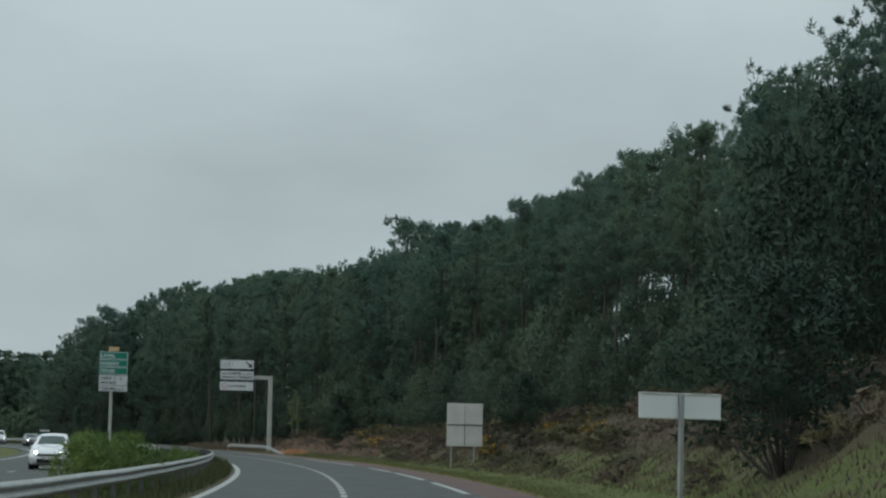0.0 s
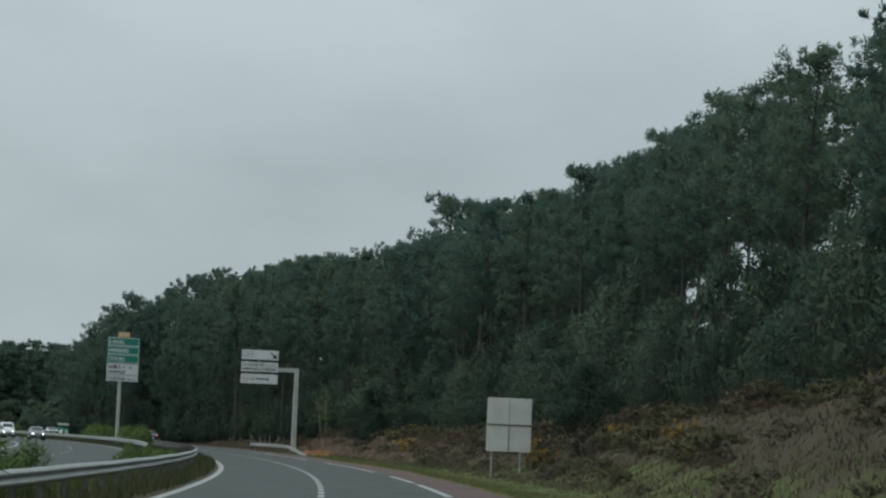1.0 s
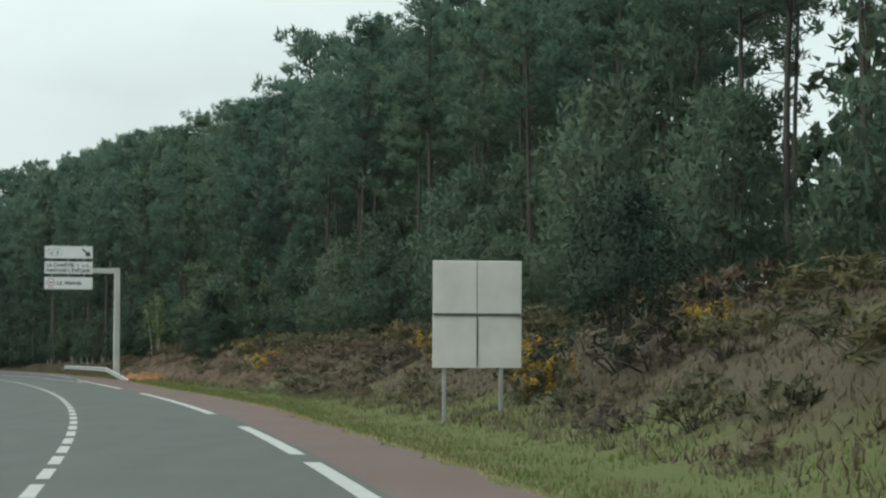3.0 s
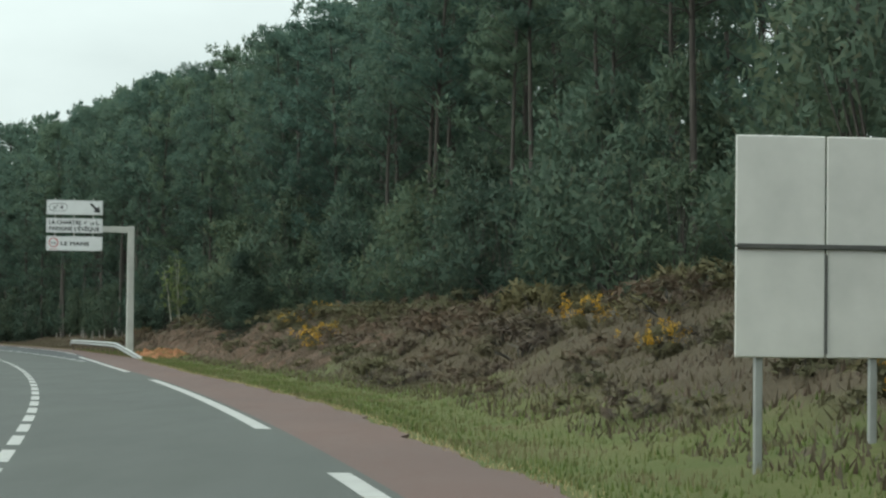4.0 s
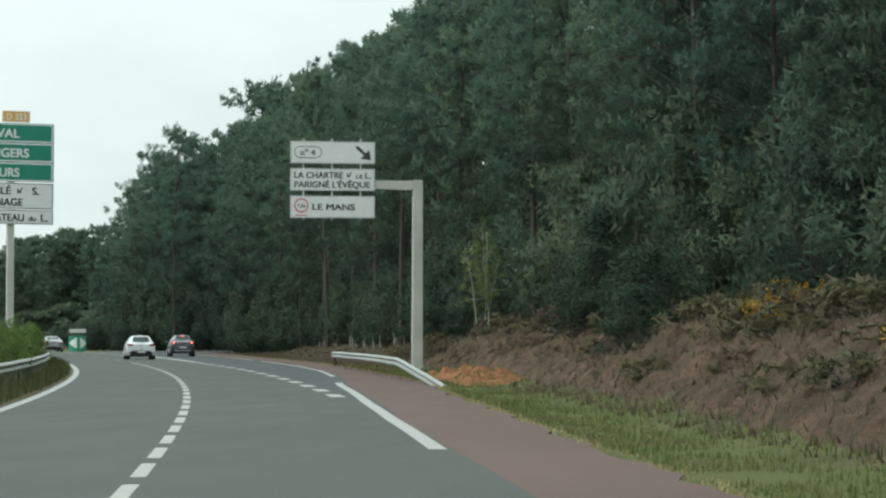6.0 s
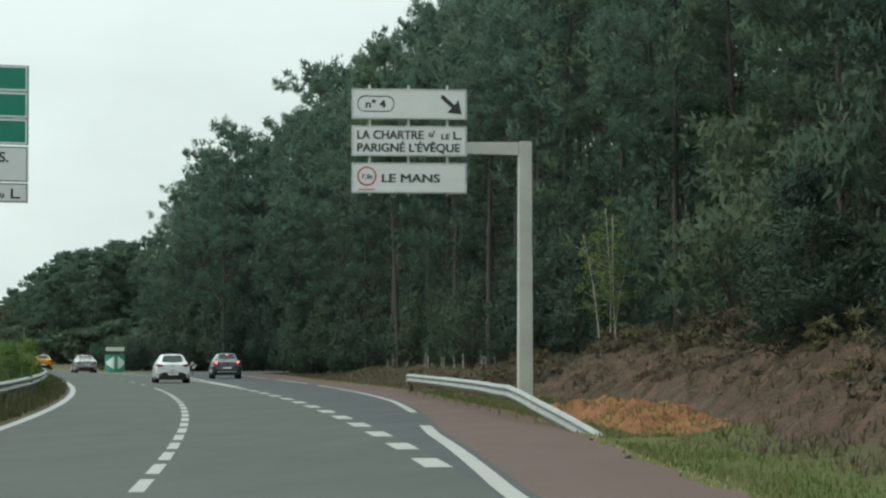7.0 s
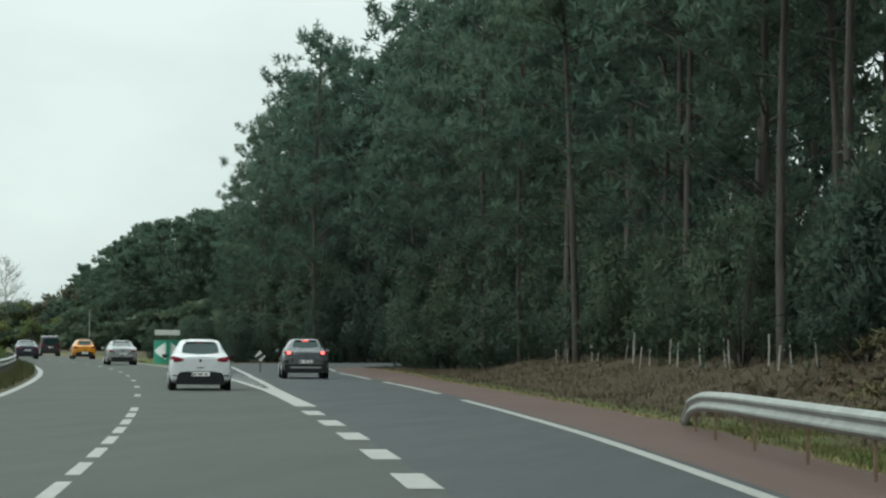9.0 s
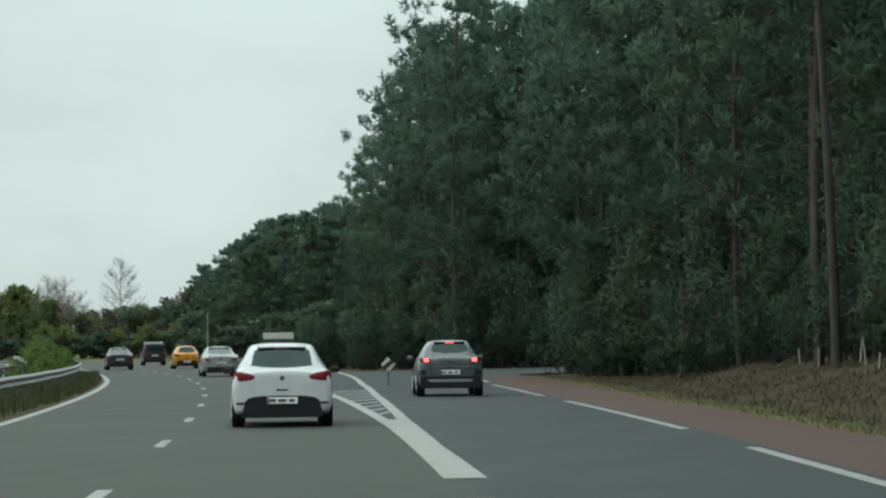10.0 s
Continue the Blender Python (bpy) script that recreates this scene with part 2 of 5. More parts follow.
# ---- building helpers ----
def mesh_of(name, verts, faces, mat=None, smooth=False, normals=None):
    me = bpy.data.meshes.new(name)
    me.from_pydata([tuple(map(float, v)) for v in verts], [], [tuple(map(int, f)) for f in faces])
    if smooth:
        me.polygons.foreach_set("use_smooth", [True] * len(me.polygons))
    if mat:
        me.materials.append(mat)
    me.update()
    if normals is not None:
        me.polygons.foreach_set("use_smooth", [True] * len(me.polygons))
        me.normals_split_custom_set_from_vertices([tuple(n) for n in normals])
    return me


def part(name, me, mat, parent, label="", m=None):
    """One mesh (or bmesh) as an object under a thing."""
    if isinstance(me, bmesh.types.BMesh):
        data = bpy.data.meshes.new(name)
        me.to_mesh(data)
        me.free()
        me = data
    if mat and not me.materials:
        me.materials.append(mat)
    ob = new(name, me)
    ob.parent = parent
    if m is not None:
        ob.matrix_basis = m
    if label:
        ob["label"] = label
    return ob


def thing(name, label, category, m=None, group="", kind=""):
    ob = new(name)
    ob.empty_display_size = 0.2
    if m is not None:
        ob.matrix_basis = m
    return tagged(ob, label, category, group, kind)


def box(bm, size, at, bevel=0.0, turn=None):
    """A bevelled box of the given size centred at a place."""
    r = bmesh.ops.create_cube(bm, size=1.0)
    vs = r["verts"]
    bmesh.ops.scale(bm, vec=size, verts=vs)
    if bevel:
        es = list({e for v in vs for e in v.link_edges})
        vs = bmesh.ops.bevel(bm, geom=es, offset=bevel, segments=2, affect="EDGES", profile=0.5)["verts"]
    m = Matrix.Translation(at) @ (turn or Matrix.Identity(4))
    bmesh.ops.transform(bm, matrix=m, verts=vs)
    return vs


def tube(bm, a, b, r0, r1, seg=8, cap=True):
    a, b = Vector(a), Vector(b)
    d = b - a
    vs = bmesh.ops.create_cone(bm, cap_ends=cap, segments=seg, radius1=r0, radius2=r1, depth=d.length)["verts"]
    bmesh.ops.transform(bm, matrix=Matrix.Translation((a + b) / 2) @ d.to_track_quat("Z", "Y").to_matrix().to_4x4(), verts=vs)
    return vs


def boxes(*rows):
    bm = bmesh.new()
    for size, at, bevel in rows:
        box(bm, size, at, bevel)
    return bm


# ---- the road's line: curvature by distance, then places by distance and side ----
BEND_S = [-80, 0, 70, 140, 210, 280, 350, 420, 490, 540, 590, 760, 860, 1200]
BEND_K = [0.0019, 0.0019966, 0.00053587, 0.0008424, 0.00069123, 0.00090435, 0.00060616, 0.0010869, 0.0, 0.0, 0.0065, 0.0065, 0.0, 0.0]
LINE_S = np.arange(-80.0, 1400.0, 1.0)
LINE_TH = np.cumsum(np.interp(LINE_S, BEND_S, BEND_K))
LINE_TH -= np.interp(0.0, LINE_S, LINE_TH)
LINE_X, LINE_Y = np.cumsum(-np.sin(LINE_TH)), np.cumsum(np.cos(LINE_TH))
LINE_X -= np.interp(0.0, LINE_S, LINE_X)
LINE_Y -= np.interp(0.0, LINE_S, LINE_Y)


def heading(s):
    return float(np.interp(s, LINE_S, LINE_TH))


def on_road(s, lat, z=0.0):
    """The place s metres along the road and lat metres to the right of the lane's middle."""
    th = heading(s)
    far = max(-60.0, min(60.0, lat))
    x = np.interp(s, LINE_S, LINE_X) + far * math.cos(th)
    y = np.interp(s, LINE_S, LINE_Y) + far * math.sin(th)
    rest = lat - far
    return Vector((x + rest * math.cos(0.22), y + rest * math.sin(0.22), z))


def on_land(s, lat, z=0.0):
    """As on_road, but running straight on past the far bend, for the ground."""
    if s <= 500:
        return on_road(s, lat, z)
    th = heading(500)
    return on_road(500, lat, z) + Vector((-math.sin(th), math.cos(th), 0)) * (s - 500)


def frame_at(s, lat, z=0.0, turn=0.0):
    """A pose there: x to the right, y along the road."""
    p = on_road(s, lat, z)
    return pose(p.x, p.y, p.z, 0, 0, math.degrees(heading(s)) + turn)


def lerp(s, *pairs):
    return float(np.interp(s, [a for a, _ in pairs], [b for _, b in pairs]))


def smooth(x):
    x = max(0.0, min(1.0, x))
    return x * x * (3 - 2 * x)


def edge_line(s):
    """Outer edge line: it leaves the lane's side where the exit lane opens."""
    return lerp(s, (-80, 2.05), (205, 2.05), (222, 2.24), (234, 2.50), (246, 2.90), (254, 3.16), (260, 3.47), (272, 4.25), (290, 5.25), (308, 5.9), (330, 6.5), (342, 6.9), (370, 7.65), (390, 8.5), (420, 11.2), (450, 15.5))


def shoulder(s):
    """Outer border of the paved shoulder."""
    return lerp(s, (-80, 3.9), (150, 3.9), (165, 4.3), (210, 4.2), (241, 5.1), (254, 5.9), (262, 6.3), (292, 7.3), (313, 8.5), (330, 8.9), (365, 9.9), (418, 13.4), (450, 17.6))


def bank(s):
    return lerp(s, (-80, 1.5), (40, 2.4), (90, 3.0), (140, 2.5), (190, 1.9), (250, 1.7), (300, 1.6), (330, 1.0), (380, 0.8), (700, 0.6))


def slip_left(s):
    """Inner border of the slip road, which turns off to the right."""
    return lerp(s, (225, 2.30), (424, 2.30), (432, 5.6), (438, 7.6), (443, 12), (449, 20), (455, 31), (461, 45), (466, 60))


def slip_right(s):
    return edge_line(s) + 0.25 if s < 412 else lerp(s, (412, edge_line(412) + 0.25), (419, 13.2), (426, 18), (434, 26), (442, 38), (450, 52), (455, 62))


def off_slip(s, lat):
    """True where the ground is clear of the slip road."""
    return not (404 < s < 470 and slip_left(s) - 1.5 < lat < slip_right(s) + 1.8)


def ground_z(s, lat):
    if s > 520:
        return -0.08
    b, level = shoulder(s) if s < 430 else 5.0, lerp(s, (380, 1.0), (402, 0.0))
    if -5.25 < lat < b - 0.05 or -18.6 < lat < -9.2 or not off_slip(s, lat) or (s > 400 and 0 < lat < slip_right(s)):
        return -0.08
    wob = 0.10 * noise.noise((s * 0.21, lat * 0.3, 2.0)) + 0.04 * noise.noise((s * 0.9, lat * 0.9, 5.0)) + (0.16 * abs(noise.noise((s * 0.55, lat * 0.8, 7.0))) if lat > b + 2 else 0.0)
    if lat >= b - 0.05:
        d = lat - b
        z = level * bank(s) * smooth((d - 1.6) / lerp(s, (60, 5.5), (100, 7.0), (140, 8.5), (190, 6.5), (240, 5.5))) + 0.055 * max(0.0, d - 7.0) * lerp(s, (300, 1.0), (340, 0.3), (440, 0.0))
        z = min(z, 9.0)
        return z + (0.2 + 0.8 * level) * wob * smooth(d / 1.5) * (1 + 1.5 * smooth((d - 2) / 4)) - 0.02
    if lat <= -18.6:
        return -0.03 + wob * smooth((-18.6 - lat) / 2) + 0.02 * max(0.0, min(60.0, -20 - lat))
    return 0.02 + 0.5 * wob


def strip(name, label, category, s0, s1, left, right, z, mat, step=3.0, across=2):
    """A ribbon of road surface with a thickness, between two borders given by distance."""
    n = max(2, int((s1 - s0) / step) + 1)
    ss = np.linspace(s0, s1, n)
    verts, faces = [], []
    for s in ss:
        l, r = left(s), right(s)
        for k in range(across + 1):
            p = on_road(s, l + (r - l) * k / across, z)
            verts.append(p)
        verts.append(on_road(s, r, z - 0.12))
        verts.append(on_road(s, l, z - 0.12))
    w = across + 3
    for i in range(n - 1):
        for k in range(w):
            a, b = i * w + k, i * w + (k + 1) % w
            faces.append((a, b, b + w, a + w))
    ob = new(name, mesh_of(name, verts, faces, mat))
    return tagged(ob, label, category, kind="structure")


# ---- ground, one sheet to the horizon ----
def build_ground():
    ss = list(np.arange(-80, 0, 8.0)) + list(np.arange(0, 340, 0.8)) + list(np.arange(340, 460, 1.6)) + list(np.arange(460, 760, 6.0)) + [780, 820, 880, 960, 1060, 1200, 1390]
    right = [3.4, 3.9, 4.2, 4.5, 5, 5.5, 6, 6.5, 7, 7.5, 8, 8.5, 9, 9.6, 10.2, 11, 11.8, 12.6, 13.5, 14.5, 15.5, 17, 19, 22, 26, 32, 40, 60, 110, 260, 700, 2600]
    left = [-2600, -700, -260, -110, -60, -40, -30, -25, -22, -20, -18.7, -18.5, -9.3, -9.1, -8.4, -7.5, -6.7, -6.1, -5.6, -5.3, -5.1]
    lats = left + right
    verts, faces, litter = [], [], []
    for s in ss:
        for lat in lats:
            jit = 0.0 if abs(lat) > 20 or lat < 3.6 else 0.18 * noise.noise((s * 0.7, lat * 1.7, 0.0))
            verts.append(on_land(s, lat + jit, ground_z(s, lat + jit)))
            b = shoulder(s)
            d = lat - b + 1.8 * noise.noise((s * 0.14, lat * 0.3, 8.0)) + 0.9 * noise.noise((s * 0.6, lat * 0.8, 3.0))
            litter.append(smooth((d - lerp(s, (60, 3.4), (140, 3.2), (190, 2.2), (290, 1.8), (310, 0.4))) / 1.6) if lat > 0 and (s < 405 or lat < 9) else 0.9 if lat > 0 else (0.85 if -9.2 < lat < -5 else smooth((-21 - lat) / 4) * 0.6))
    w = len(lats)
    for i in range(len(ss) - 1):
        for k in range(w - 1):
            a = i * w + k
            faces.append((a, a + 1, a + 1 + w, a + w))
    me = mesh_of("ground", verts, faces, M_GROUND, True)
    at = me.attributes.new("litter", "FLOAT", "POINT")
    at.data.foreach_set("value", litter)
    # the sheet runs on to the horizon behind and ahead
    ob = new("ground", me)
    tagged(ob, "grassy verge and brown forest floor along the road", "ground", kind="structure")
    rim = []
    for x0, x1, y0, y1 in ((-4000, 4000, -4000, -60), (-4000, 4000, 1330, 5000)):
        rim.append(((x0, y0), (x1, y0), (x1, y1), (x0, y1)))
    for k, q in enumerate(rim):
        me2 = mesh_of("ground", [(x, y, -0.9) for x, y in q], [(0, 1, 2, 3)], M_GROUND)
        tagged(new("ground", me2), "far open ground beyond the road", "ground", kind="structure")


build_ground()

ROAD = strip("road", "grey worn asphalt main carriageway with painted lines", "road", -70, 1150, lambda s: -5.38, lambda s: 2.30, 0.0, M_ROAD)
EXIT = strip("exit_road", "darker newer asphalt of the widening exit lane", "road", 225, 452, slip_left, slip_right, -0.003, M_EXIT, step=1.5, across=6)
strip("pavement", "reddish asphalt hard shoulder", "shoulder", -70, 424, lambda s: max(2.30, edge_line(s) + 0.25 if s >= 225 else 2.30), lambda s: shoulder(s) + 0.1 * math.sin(s * 0.9) + 0.08 * math.sin(s * 2.3), -0.006, M_RED, step=1.2)
strip("pavement", "reddish asphalt hard shoulder past the exit", "shoulder", 455, 1150, lambda s: 2.30, lambda s: 4.2, -0.006, M_RED)
OPPOSITE = strip("road", "grey asphalt carriageway of the oncoming traffic", "road", -70, 1150, lambda s: -18.4, lambda s: -9.3, 0.0, M_ROAD)


def GORE(s):
    """The exit lane's inner line."""
    return lerp(s, (326, 2.40), (335, 2.42), (348, 2.62), (360, 2.94), (374, 3.38), (396, 4.39), (437, 7.06), (450, 8.2))


def marking(name, s0, s1, lat, width, mat, parent, step=3.0, z=0.004):
    """One painted line or dash, a few millimetres proud of the asphalt."""
    n = max(2, int((s1 - s0) / step) + 1)
    verts, faces = [], []
    f = lat if callable(lat) else (lambda s: lat)
    for s in np.linspace(s0, s1, n):
        for k in (-0.5, 0.5):
            verts.append(on_road(s, f(s) + k * width, z))
    for i in range(n - 1):
        a = 2 * i
        faces.append((a, a + 1, a + 3, a + 2))
    return part(name, mesh_of(name, verts, faces), mat, parent)


marking("edge_line", -60, 1000, -5.08, 0.22, M_PAINT, ROAD)
s = 172.6 - 4.43 * 45
while s < 324:
    marking("lane_dash", s - 1.5, s + 1.5, -1.49, 0.17, M_PAINT, ROAD)
    s += 4.43
s = 337.8
while s < 560:
    marking("lane_dash", s - 1.5, s + 1.5, -1.49 + 0.03 * math.sin(s), 0.16, M_FADED if s < 400 else M_PAINT, ROAD)
    s += 13.2
for a, b in ((-50, -34), (-27, -7), (-1, 19), (25, 45), (51, 71), (77, 97), (103, 123), (126, 142.5), (155, 194.8), (209, 260)):
    marking("edge_line", a, b, edge_line, 0.24, M_PAINT, ROAD, 1.5)
for a, b in ((272.6, 333.2), (341, 363), (369.5, 390), (396, 415)):
    marking("edge_line", a, b, edge_line, 0.20, M_PAINT, EXIT)
for k in range(-2, 11):
    marking("exit_dash", 254.0 + 6.65 * k - 1.55, 254.0 + 6.65 * k + 1.55, 2.145, 0.37, M_PAINT, ROAD, z=0.008)
marking("gore_line", 326, 440, lambda s: lerp(s, (326, 2.16), (345, 2.25), (376, 2.20), (440, 2.2)), 0.24, M_PAINT, ROAD)
marking("gore_line", 326, 440, GORE, 0.24, M_PAINT, EXIT)
wedge_rows = [(s, GORE(s)) for s in np.linspace(326, 349, 12)]
part("gore_wedge", mesh_of("gore_wedge", [on_road(s, q, 0.006) for s, g in wedge_rows for q in (2.12, g + 0.06)], [(2 * i, 2 * i + 1, 2 * i + 3, 2 * i + 2) for i in range(11)]), M_PAINT, EXIT)
for k in range(9):
    s = 354.5 + k * 3.4
    lo, hi = 2.34, GORE(s) - 0.14
    verts = [on_road(s, hi, 0.003), on_road(s - 2.0, lo, 0.003), on_road(s - 1.25, lo, 0.003), on_road(s + 0.75, hi, 0.003)]
    part("gore_hatch", mesh_of("gore_hatch", verts, [(0, 1, 2, 3)]), M_PAINT, EXIT)
for lat in (-9.75, -17.6):
    marking("edge_line", -60, 1000, lat, 0.2, M_PAINT, OPPOSITE)
s = -40.0
while s < 560:
    marking("lane_dash", s, s + 3.0, -13.6, 0.15, M_PAINT, OPPOSITE)
    s += 13.0
# ---- bare soil on the cut bank ----
# from, to, near and far border past the shoulder, height of the ribs, seed
CLAY, EARTH = (249.5, 278, 0.7, 3.2, 0.46, 4.0), (196, 298, 2.3, 6.8, 0.46, 9.0)


def soil_z(s, d, bed):
    """Top of the eroded earth d metres past the shoulder, with ribs running up the slope."""
    s0, s1, d0, d1, rise, seed = bed
    q = (d - d0) / (d1 - d0)
    edge = smooth((s - s0) / 6) * smooth((s1 - s) / 6) * smooth(q * 5) * smooth((1 - q) * 3)
    rib = 1 - abs(2 * noise.noise((s * 1.15 + d * 0.45, d * 0.30, seed)))
    torn = noise.noise((s * 0.35, d * 0.5, seed + 2.0))
    lump = abs(noise.noise((s * 1.6, d * 1.9, seed + 1.0)))
    return ground_z(s, shoulder(s) + d) - 0.14 + edge * (0.10 + rise * (0.75 * rib * rib + 0.5 * torn) + 0.26 * lump)


def bank_z(s, lat):
    """The ground's top, with the bare earth where it lies over it."""
    z, d = ground_z(s, lat), lat - shoulder(s)
    for bed in (CLAY, EARTH):
        if bed[0] < s < bed[1] and bed[2] < d < bed[3]:
            z = max(z, soil_z(s, d, bed))
    return z


def soil_bank(label, bed, mat):
    verts, faces = [], []
    ss, ds = np.arange(bed[0], bed[1], 0.3), np.linspace(bed[2], bed[3], 18)
    for s in ss:
        for d in ds:
            verts.append(on_road(s, shoulder(s) + d, soil_z(s, d, bed)))
    w = len(ds)
    for i in range(len(ss) - 1):
        for k in range(w - 1):
            a = i * w + k
            faces.append((a, a + 1, a + 1 + w, a + w))
    tagged(new("ground_soil", mesh_of("ground_soil", verts, faces, mat)), label, "soil", kind="structure")


soil_bank("bare orange clay at the foot of the cut bank", CLAY, M_SOIL)
soil_bank("eroded reddish-brown earth ribs on the cut bank", EARTH, M_BROWNSOIL)
# ---- guard rails ----
W_BEAM = [(0.00, 0.155), (0.035, 0.135), (0.080, 0.095), (0.080, 0.065), (0.035, 0.030), (0.015, 0.0), (0.035, -0.030), (0.080, -0.065), (0.080, -0.095), (0.035, -0.135), (0.0, -0.155)]
def post_mesh(mat, w):
    """A channel post with its spacer, w times its full width."""
    bm = boxes(((0.012 * w, 0.10 * w, 1.15), (-0.045 * w, 0, -0.10), 0), ((0.10 * w, 0.012, 1.15), (0.0, -0.05 * w, -0.10), 0), ((0.10 * w, 0.012, 1.15), (0.0, 0.05 * w, -0.10), 0), ((0.09, 0.16 * w, 0.22), (0.0, 0, 0.35), 0.01))
    me = bpy.data.meshes.new("post")
    bm.to_mesh(me)
    bm.free()
    me.materials.append(mat)
    return me


POST, SLIM_POST = post_mesh(M_STEELDARK, 1.0), post_mesh(M_RUST, 0.36)


def guard_rail(label, s0, s1, lat, side, height, spacing, slim=False):
    """A steel rail with a two-wave beam on its posts; side +1 faces right, -1 left."""
    g = thing("guard_rail", label, "guard rail")
    n = max(2, int((s1 - s0) / 1.5))
    verts, faces = [], []
    w = len(W_BEAM)
    for s in np.linspace(s0, s1, n):
        hz = height(s)
        for back in (0.0, 0.006):
            for d, z in (W_BEAM if back == 0 else W_BEAM[::-1]):
                verts.append(on_road(s, lat(s) + side * (d + 0.06 - back), hz + z))
    for i in range(n - 1):
        for k in range(2 * w):
            a, b = i * 2 * w + k, i * 2 * w + (k + 1) % (2 * w)
            faces.append((a, b, b + 2 * w, a + 2 * w))
    part("beam", mesh_of("beam", verts, faces, M_STEEL), None, g)
    s = s0 + 1.0
    while s < s1:
        hz = height(s)
        if hz > 0.3:
            p = new("post", SLIM_POST if slim else POST)
            p.parent = g
            p.matrix_basis = frame_at(s, lat(s), hz - 0.35) @ Matrix.Diagonal((side, 1, 1, 1))
        s += spacing
    return g


guard_rail("galvanised steel guard rail along the grassy median", -60, 560, lambda s: -6.35, 1, lambda s: 0.60 + 0.004 * math.sin(s * 0.4), 4.0)
guard_rail("galvanised steel guard rail facing the oncoming carriageway", 176, 560, lambda s: -8.75, -1, lambda s: 0.60, 4.0)
guard_rail("galvanised steel guard rail with buried ends beside the gantry mast", 253, 315.6,
           lambda s: lerp(s, (253, 6.25), (262, 6.02), (270, 6.15), (276, 6.5), (285, 6.8), (295, 7.08), (305, 7.45), (310, 8.0), (315.6, 8.9)), -1,
           lambda s: lerp(s, (253, -0.14), (258, 0.18), (263, 0.47), (267, 0.60), (304, 0.60), (307.5, 0.55), (311, 0.38), (314, 0.10), (315.6, -0.14)), 4.0, True)


# ---- lettering ----
def letters(text, size, width=None, spacing=1.0):
    """Built-in letters as a flat, slightly raised mesh standing in the x-z plane, its lower left corner at the origin."""
    cu = bpy.data.curves.new("letters", "FONT")
    cu.body, cu.size, cu.extrude, cu.space_character = text, size, 0.002, spacing
    cu.offset, cu.resolution_u = 0.0, 4
    tmp = bpy.data.objects.new("letters", cu)
    scene.collection.objects.link(tmp)
    bpy.context.view_layer.update()
    me = bpy.data.meshes.new_from_object(tmp.evaluated_get(bpy.context.evaluated_depsgraph_get()))
    bpy.data.objects.remove(tmp)
    bpy.data.curves.remove(cu)
    # three offset copies make the strokes as heavy as road lettering
    bm = bmesh.new()
    for k, up in ((-1, -0.5), (-1, 0.5), (0, 0), (1, -0.5), (1, 0.5)):
        n0 = len(bm.verts)
        bm.from_mesh(me)
        bm.verts.ensure_lookup_table()
        bmesh.ops.translate(bm, vec=(k * 0.028 * size, up * 0.03 * size, k * 0.0004 + up * 0.0002), verts=bm.verts[n0:])
    bm.to_mesh(me)
    bm.free()
    xs = [v.co.x for v in me.vertices]
    k = width / (max(xs) - min(xs)) if width else 1.0
    me.transform(Matrix.Diagonal((k, 1, 1, 1)))
    me.transform(Matrix.Translation((-min(xs) * k, 0, 0)))
    me.transform(Matrix.Rotation(radians(90), 4, "X"))
    return me


def word(text, x, z, size, mat, parent, width=None):
    me = letters(text, size, width)
    me.materials.clear()
    ob = part("lettering", me, mat, parent, m=Matrix.Translation((x, -0.031, z)))
    ob["kind"] = "stuff"
    return ob


def plate(name, w, h, x, z, mat, parent, border=None, label="", depth=0.05):
    """A sign panel facing -y with its lower left corner at x, z; with a raised border where asked."""
    bm = bmesh.new()
    box(bm, (w, depth, h), (w / 2, depth / 2 - 0.025, h / 2), 0.008)
    ob = part(name, bm, mat, parent, label, Matrix.Translation((x, 0, z)))
    if border:
        bmat, inset, t = border
        bm = bmesh.new()
        for sx, sz, cx, cz in ((w - 2 * inset, t, w / 2, inset), (w - 2 * inset, t, w / 2, h - inset), (t, h - 2 * inset - t - 0.002, inset + t / 2, h / 2), (t, h - 2 * inset - t - 0.002, w - inset - t / 2, h / 2)):
            box(bm, (sx, 0.004, sz), (cx, -0.0295, cz))
        part("border", bm, bmat, ob)
    return ob


def ring(parent, x, z, r, t, mat, name="ring"):
    bm = bmesh.new()
    n = 40
    vs = []
    for k in range(n):
        a = 2 * math.pi * k / n
        for rr in (r, r - t):
            for y in (-0.0255, -0.031):
                vs.append(bm.verts.new((x + rr * math.cos(a), y, z + rr * math.sin(a))))
    for k in range(n):
        a, b = vs[4 * k:4 * k + 4], vs[4 * ((k + 1) % n):4 * ((k + 1) % n) + 4]
        for i, j in ((0, 1), (1, 3), (3, 2), (2, 0)):
            bm.faces.new((a[i], a[j], b[j], b[i]))
    return part(name, bm, mat, parent)


def outline(parent, x, z, w, h, r, t, mat):
    """A raised rounded outline."""
    bm = bmesh.new()
    pts = []
    for cx, cz, a0 in ((x + w - r, z + r, -90), (x + w - r, z + h - r, 0), (x + r, z + h - r, 90), (x + r, z + r, 180)):
        for k in range(9):
            a = radians(a0 + k * 90 / 8)
            pts.append((cx, cz, math.cos(a), math.sin(a)))
    rows = [[bm.verts.new((cx + (r - q) * c, y, cz + (r - q) * s_)) for q, y in ((0, -0.0255), (0, -0.031), (t, -0.031), (t, -0.0255))] for cx, cz, c, s_ in pts]
    for k in range(len(rows)):
        a, b = rows[k], rows[(k + 1) % len(rows)]
        for i in range(4):
            j = (i + 1) % 4
            bm.faces.new((a[i], a[j], b[j], b[i]))
    return part("outline", bm, mat, parent)


